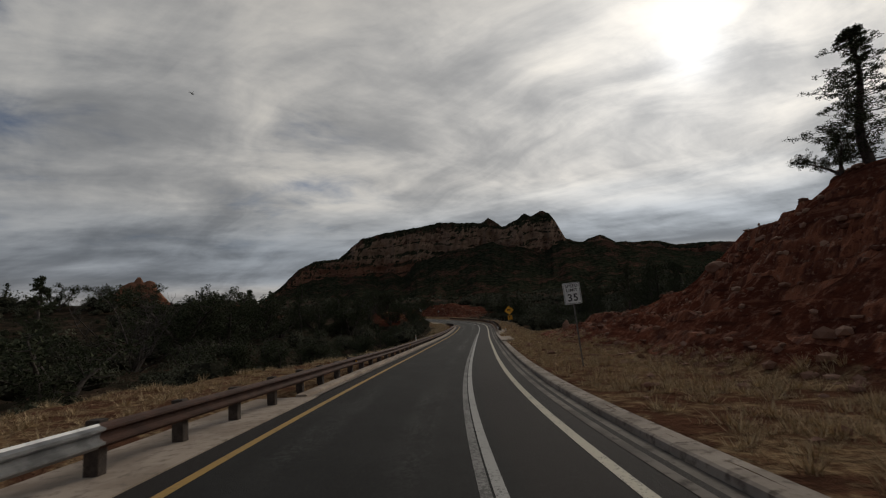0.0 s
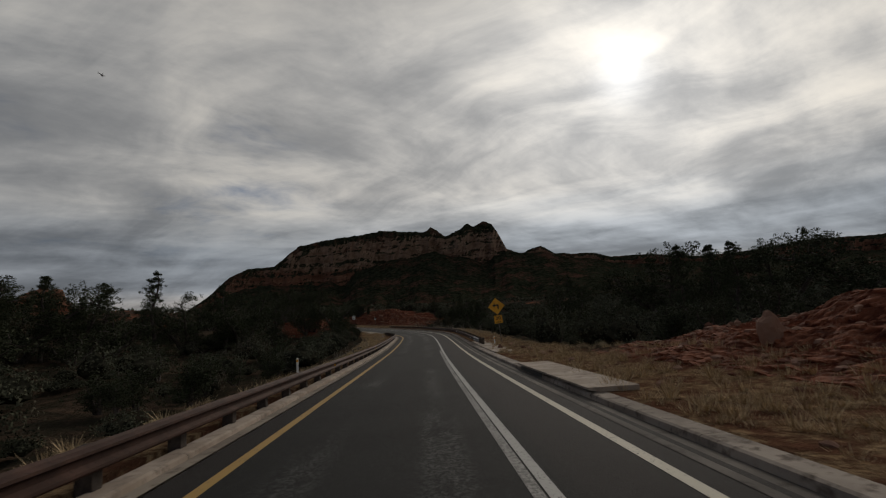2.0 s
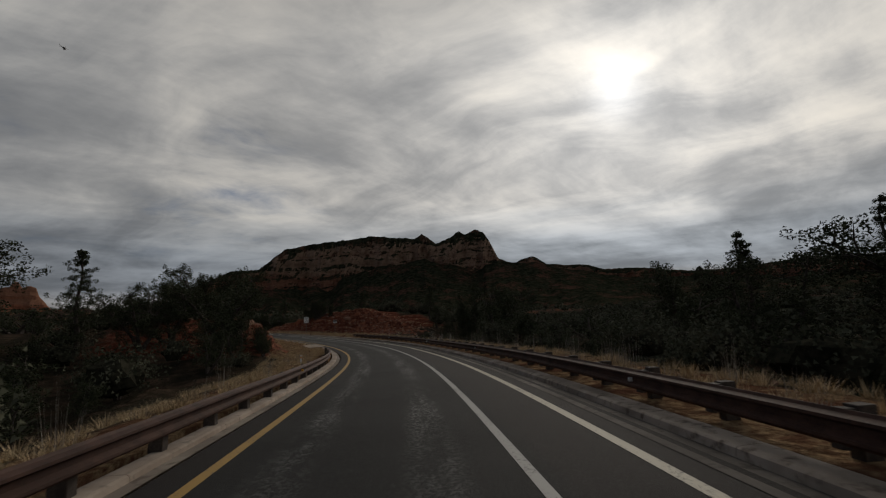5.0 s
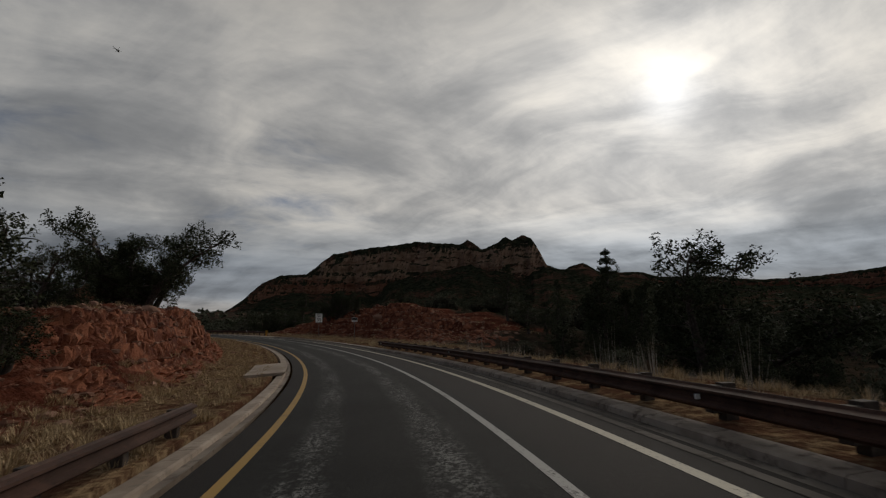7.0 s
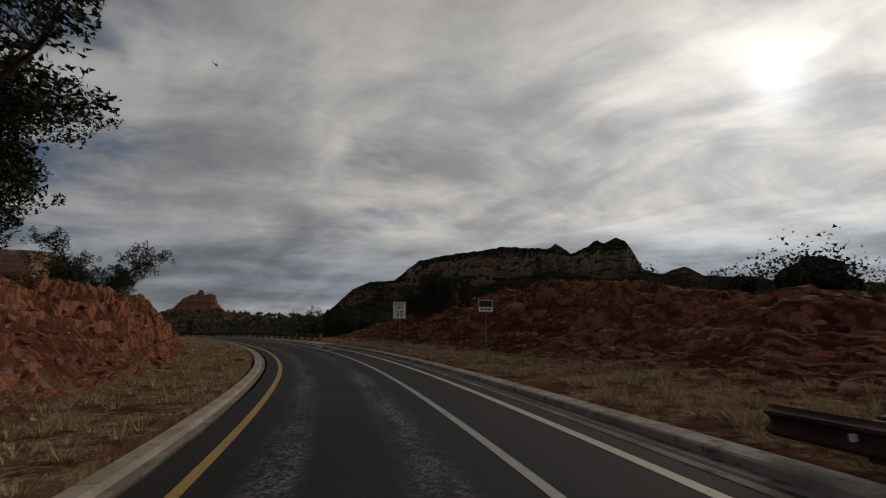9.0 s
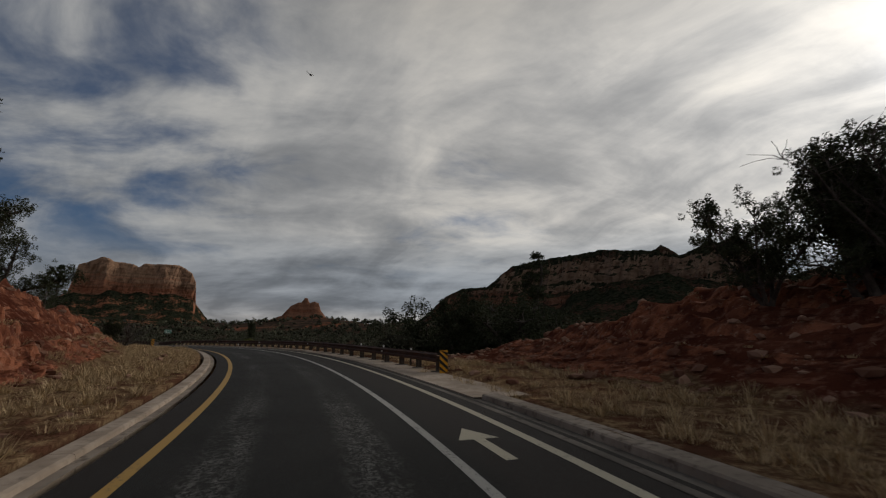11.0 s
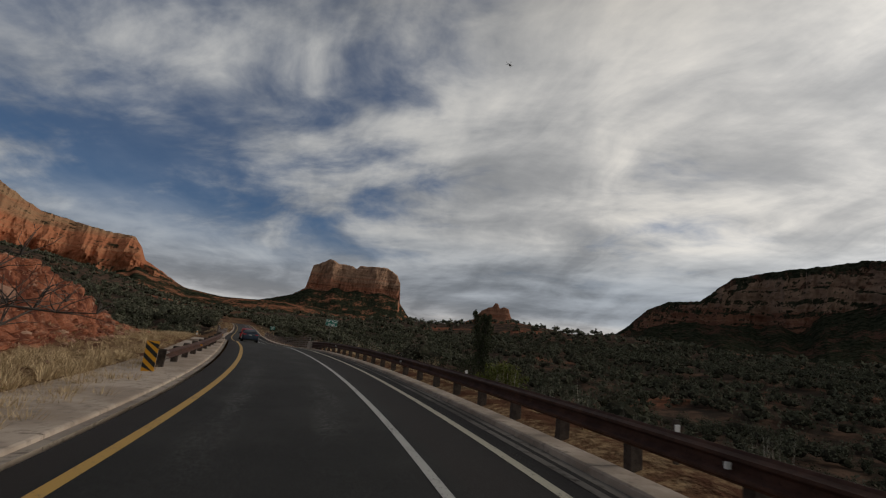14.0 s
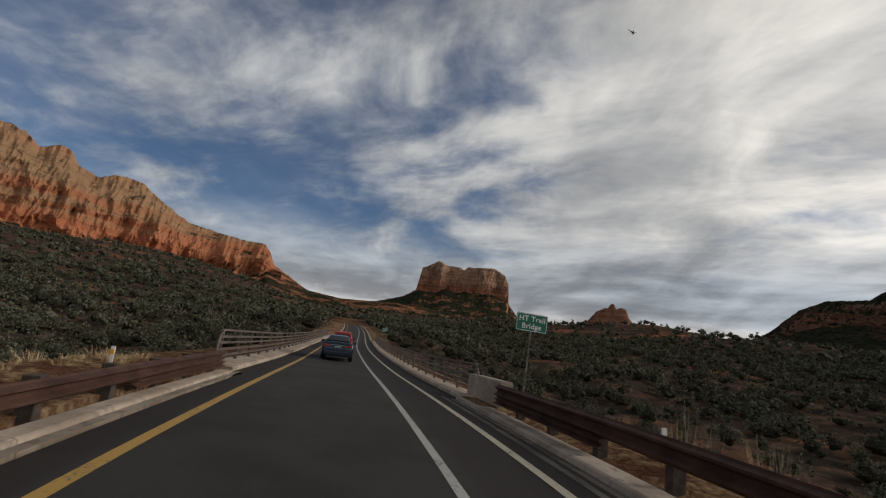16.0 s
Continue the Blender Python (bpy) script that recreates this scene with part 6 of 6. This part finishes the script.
# ---- bridge ----
def bridge_rail(o, side, label):
    """Five steel bars on posts, its ends swept down; stands on a concrete kerb."""
    top = tagged(thing("bridge_rail"), label, "railing")
    s0, s1 = 264.6, 334.0
    for k, z in enumerate((0.34, 0.52, 0.72, 0.90, 1.10)):
        a = s0 + (0.0 if k < 4 else 0.5)
        part("rail", sweep(a, s1 - (0.5 if k == 4 else 0), [(o - 0.035, z - 0.03), (o - 0.035, z + 0.03), (o + 0.035, z + 0.03), (o + 0.035, z - 0.03)], rail_paint, "rail", 1.2, close=True), rail_paint, top)
    for end, way in ((s0, 1), (s1, -1)):
        pts = [on_road(end + way * (0.5 - 0.6 * math.sin(radians(a))), o, 0.55 + 0.55 * math.cos(radians(a))) for a in range(0, 91, 15)] + [on_road(end - way * 0.1, o, 0.1)]
        v, f = tube_arrays([Vector(q) for q in pts], [0.04] * len(pts), 6)
        part("end_bend", mesh_of("end_bend", v, f, rail_paint, smooth=True), rail_paint, top)
    bm = box_bm((0.10, 0.07, 1.12), (0, 0, 0.56), 0.008)
    me = bpy.data.meshes.new("post")
    bm.to_mesh(me)
    bm.free()
    me.materials.append(rail_paint)
    s = s0 + 0.6
    while s < s1:
        at = on_road(s, o + side * 0.09)
        q = part("post", me, rail_paint, top)
        q.matrix_world = pose(*at, 0, 0, heading(s))
        s += 2.4


bridge_rail(-3.22, -1, "brown steel bridge railing with five bars")
bridge_rail(4.70, 1, "brown steel bridge railing with five bars")
for name, o0, o1 in (("bridge_kerb", -2.62, -3.6), ("bridge_kerb", 4.10, 5.1)):
    edge = [(o1, -0.9), (o1, 0.12), (o0 + (0.03 if o0 > 0 else -0.03), 0.12), (o0, 0.09), (o0, -0.9)]
    tagged(new(name, sweep(264.2, 335, edge if o0 > 0 else edge[::-1], concrete, name, close=True)), "pale concrete kerb of the bridge", "kerb", kind="structure")
for o0, o1, label in ((-3.2, -2.3, "asphalt shoulder on the bridge"), (3.7, 4.2, "asphalt shoulder on the bridge")):
    tagged(new("bridge_shoulder", sweep(264.2, 335, [(o0, -0.004), (o1, -0.004)], asphalt, "bridge_shoulder")), label, "road", kind="structure")
end = tagged(thing("rail_end_block"), "pale concrete block where the guard rail meets the bridge", "barrier block")
part("body", sweep(262.0, 265.4, [(4.60, -0.1), (4.63, 0.74), (4.66, 0.78), (4.93, 0.78), (4.96, 0.74), (4.98, -0.1)][::-1], concrete, "body", 0.8, close=True), concrete, end)
for name, s0, s1, side in (("verge_kerb", 336, 450, 1), ("verge_kerb", 336, 450, -1)):
    edge = [(3.93, -0.2), (3.97, 0.13), (4.30, 0.15), (4.32, -0.2)][::-1] if side > 0 else [(-2.54, -0.2), (-2.57, 0.11), (-2.86, 0.11), (-2.88, -0.2)]
    tagged(new(name, sweep(s0, s1, edge, concrete, name, close=True)), "cast concrete kerb beyond the bridge", "kerb", kind="structure")


# ---- cars ----
def loft(sections, mat, name, smooth=True):
    """A closed skin through rings of equally many points."""
    cols = len(sections[0])
    verts = [q for ring_ in sections for q in ring_]
    faces = [list(q) for q in grid_faces(len(sections), cols, True)]
    faces += [list(range(cols))[::-1], [(len(sections) - 1) * cols + k for k in range(cols)]]
    me = mesh_of(name, verts, faces, mat, smooth=smooth)
    bm = bmesh.new()
    bm.from_mesh(me)
    bmesh.ops.recalc_face_normals(bm, faces=bm.faces[:])
    bm.to_mesh(me)
    bm.free()
    return me


def ring_of(y, w, low, high, tuck=0.06, crown=0.03):
    """One cross section of a car's body, rounded at the shoulder and sill."""
    half = [(w - tuck, low), (w - 0.015, low + 0.10), (w, low + 0.30 * (high - low)), (w, low + 0.62 * (high - low)), (w - 0.03, high - 0.06), (w - 0.10, high - 0.012), (w * 0.5, high + crown), (0, high + crown * 1.2)]
    return [(x, y, z) for x, z in half] + [(-x, y, z) for x, z in half[-2::-1]]


def wheel_parts(parent, x, y, r, width):
    bm = bmesh.new()
    bmesh.ops.create_cone(bm, cap_ends=True, segments=28, radius1=r, radius2=r, depth=width, matrix=Matrix.Rotation(math.pi / 2, 4, "Y"))
    bmesh.ops.bevel(bm, geom=[e for e in bm.edges if abs(e.verts[0].co.x - e.verts[1].co.x) < 1e-5], offset=0.03, segments=2, affect="EDGES")
    bmesh.ops.translate(bm, vec=(x, y, r), verts=bm.verts)
    tyre = part("tyre", bm, tyre_mat, parent)
    bm = bmesh.new()
    bmesh.ops.create_cone(bm, cap_ends=True, segments=20, radius1=r * 0.64, radius2=r * 0.60, depth=width + 0.012, matrix=Matrix.Rotation(math.pi / 2, 4, "Y"))
    bmesh.ops.translate(bm, vec=(x, y, r), verts=bm.verts)
    part("rim", bm, rim_mat, tyre)


def car(name, s, o, paint, suv, label):
    """A car that stands on the lane, its tail towards the traffic behind (its front along +y)."""
    at = on_road(s, o)
    slope = math.degrees(math.atan(float(np.interp(s + 2, ST, HIGH) - np.interp(s - 2, ST, HIGH)) / 4))
    top = thing(name, tuple(at), heading(s))
    top.matrix_world = pose(*at, 0, 0, heading(s)) @ pose(0, 0, 0, slope, 0, 0)
    tagged(top, label, "car", "cars on the lane")
    w = 0.90
    if suv:
        body = [(-2.20, 0.80, 0.42, 0.72), (-2.16, 0.86, 0.34, 1.02), (-2.05, w, 0.28, 1.08), (-1.3, w, 0.24, 1.06), (0.4, w, 0.24, 1.02), (1.2, w, 0.24, 0.99), (1.9, 0.87, 0.26, 0.93), (2.15, 0.80, 0.32, 0.80), (2.24, 0.70, 0.38, 0.66)]
        cabin = [(-2.02, 0.76, 1.04, 1.12), (-1.86, 0.74, 1.02, 1.50), (-1.55, 0.70, 1.0, 1.63), (-0.3, 0.70, 1.0, 1.66), (0.45, 0.68, 1.0, 1.60), (1.25, 0.72, 0.98, 1.03)]
        rear = [(-2.055, 0.62, 1.10), (-1.89, 0.58, 1.46)]
    else:
        body = [(-2.36, 0.76, 0.46, 0.66), (-2.32, 0.84, 0.34, 0.98), (-2.15, 0.89, 0.26, 1.05), (-1.4, 0.905, 0.22, 1.02), (-0.3, 0.905, 0.22, 0.96), (0.9, 0.905, 0.22, 0.92), (1.7, 0.88, 0.24, 0.84), (2.2, 0.82, 0.28, 0.72), (2.38, 0.70, 0.34, 0.60)]
        cabin = [(-2.00, 0.70, 1.0, 1.06), (-1.35, 0.62, 0.98, 1.34), (-0.85, 0.58, 0.96, 1.43), (-0.1, 0.57, 0.95, 1.45), (0.35, 0.58, 0.94, 1.40), (1.20, 0.70, 0.90, 0.95)]
        rear = [(-1.93, 0.58, 1.11), (-1.32, 0.52, 1.36)]
    part("body", loft([ring_of(*q) for q in body], paint, "body"), paint, top)

    def cabin_ring(y, half, low, high):
        pts = [(half + 0.12, low), (half + 0.06, low + 0.5 * (high - low)), (half, high - 0.05), (half - 0.07, high), (half * 0.45, high + 0.018), (0, high + 0.022)]
        return [(x, y, z) for x, z in pts] + [(-x, y, z) for x, z in pts[-2::-1]]

    part("cabin", loft([cabin_ring(*q) for q in cabin], paint, "cabin"), paint, top)
    # windows a little proud of the cabin
    (y0, w0, z0), (y1, w1, z1) = rear
    glass = [(-w0, y0, z0), (w0, y0, z0), (w1, y1, z1), (-w1, y1, z1)]
    off = Vector((0, -(z1 - z0), y1 - y0)).normalized()
    lift = Vector((0, off.y, abs(off.z))) * (0.055 if not suv else 0.045)
    part("rear_window", mesh_of("rear_window", [Vector(q) + lift for q in glass] + [Vector(q) + lift * 0.3 for q in glass], [(0, 1, 2, 3), (4, 5, 1, 0), (5, 6, 2, 1), (6, 7, 3, 2), (7, 4, 0, 3)], glass_dark), glass_dark, top, "dark tinted glass")
    for side in (-1, 1):
        c = [q for q in cabin]
        pts = []
        for y, half, low, high in c[1:5]:
            pts.append((side * (half + 0.105), y, low + 0.16 * (high - low)))
        for y, half, low, high in c[4:0:-1]:
            pts.append((side * (half + 0.03), y, high - 0.10))
        me = mesh_of("side_window", pts, [(0, 1, 6, 7), (1, 2, 5, 6), (2, 3, 4, 5)], glass_dark)
        part("side_window", me, glass_dark, top, "dark tinted glass")
        back = body[1][0]
        lamp_z = 0.86 if not suv else 0.98
        part("tail_lamp", box_bm((0.36 if not suv else 0.20, 0.16, 0.13 if not suv else 0.24), (side * (0.64 if not suv else 0.74), back + 0.06, lamp_z), 0.03), tail_red, top, "red tail lamp")
        mirror = part("mirror", box_bm((0.20, 0.10, 0.14), (side * 1.0, 0.72, 1.03), 0.03), paint if not suv else trim_black, top)
        for y in (-1.42, 1.40):
            wheel_parts(top, side * 0.80, y, 0.33 if not suv else 0.36, 0.22)
    back = body[0][0]
    part("bumper", box_bm((1.56, 0.16, 0.26), (0, back + 0.07, 0.45), 0.05), trim_black if suv else paint, top)
    part("valance", box_bm((1.30, 0.10, 0.12), (0, back + 0.06, 0.34), 0.03), trim_black, top)
    plate = part("number_plate", box_bm((0.31, 0.012, 0.155), (0, back - 0.005 + (0.02 if suv else 0.02), 0.76 if not suv else 0.80), 0.003), plate_mat, top, "pale number plate")
    for k in range(3):
        part("plate_bar", box_bm((0.06, 0.004, 0.06), (-0.08 + 0.08 * k, back + 0.007, 0.76 if not suv else 0.80), 0), sign_black, plate)
    part("trim_strip", box_bm((0.90, 0.03, 0.03), (0, body[1][0] - 0.005, 0.90 if not suv else 0.94), 0.008), chrome, top, "thin bright strip on the tail")
    return top


car("sedan", 280.0, 0.05, blue_paint, False, "dark blue sedan with dusty paint on the lane")
car("compact_suv", 295.5, 0.20, red_paint, True, "bright red compact car with a dark rear window")


# ---- a helicopter far off in the sky ----
def helicopter():
    top = thing("helicopter", (-117.0, 621.0, 293.0), 60)
    bm = bmesh.new()
    bmesh.ops.create_uvsphere(bm, u_segments=14, v_segments=9, radius=1.0)
    bmesh.ops.scale(bm, vec=(2.0, 0.85, 0.95), verts=bm.verts)
    part("cabin", bm, trim_black, top)
    v, f = tube_arrays([(-1.4, 0, 0.3), (-3.5, 0, 0.5), (-5.6, 0, 0.7)], [0.45, 0.22, 0.12], 8)
    part("tail_boom", mesh_of("tail_boom", v, f, trim_black), trim_black, top)
    part("fin", box_bm((0.5, 0.06, 1.3), (-5.6, 0, 1.1), 0.02), trim_black, top)
    for k in range(3):
        part("rotor_blade", box_bm((4.6, 0.22, 0.04), (2.4 * math.cos(2.09 * k), 2.4 * math.sin(2.09 * k), 1.5), 0, None, Matrix.Rotation(2.09 * k, 3, "Z")), trim_black, top)
    part("mast", box_bm((0.2, 0.2, 0.7), (0, 0, 1.15), 0.02), trim_black, top)
    for side in (-1, 1):
        v, f = tube_arrays([(-1.6, side * 0.9, -1.3), (1.6, side * 0.9, -1.3), (1.9, side * 0.9, -1.15)], [0.06] * 3, 5)
        part("skid", mesh_of("skid", v, f, trim_black), trim_black, top)
        part("skid_strut", box_bm((0.08, 0.08, 0.9), (0.2, side * 0.8, -0.9), 0.01), trim_black, top)
    tagged(top, "small dark helicopter far off under the clouds", "helicopter")


helicopter()
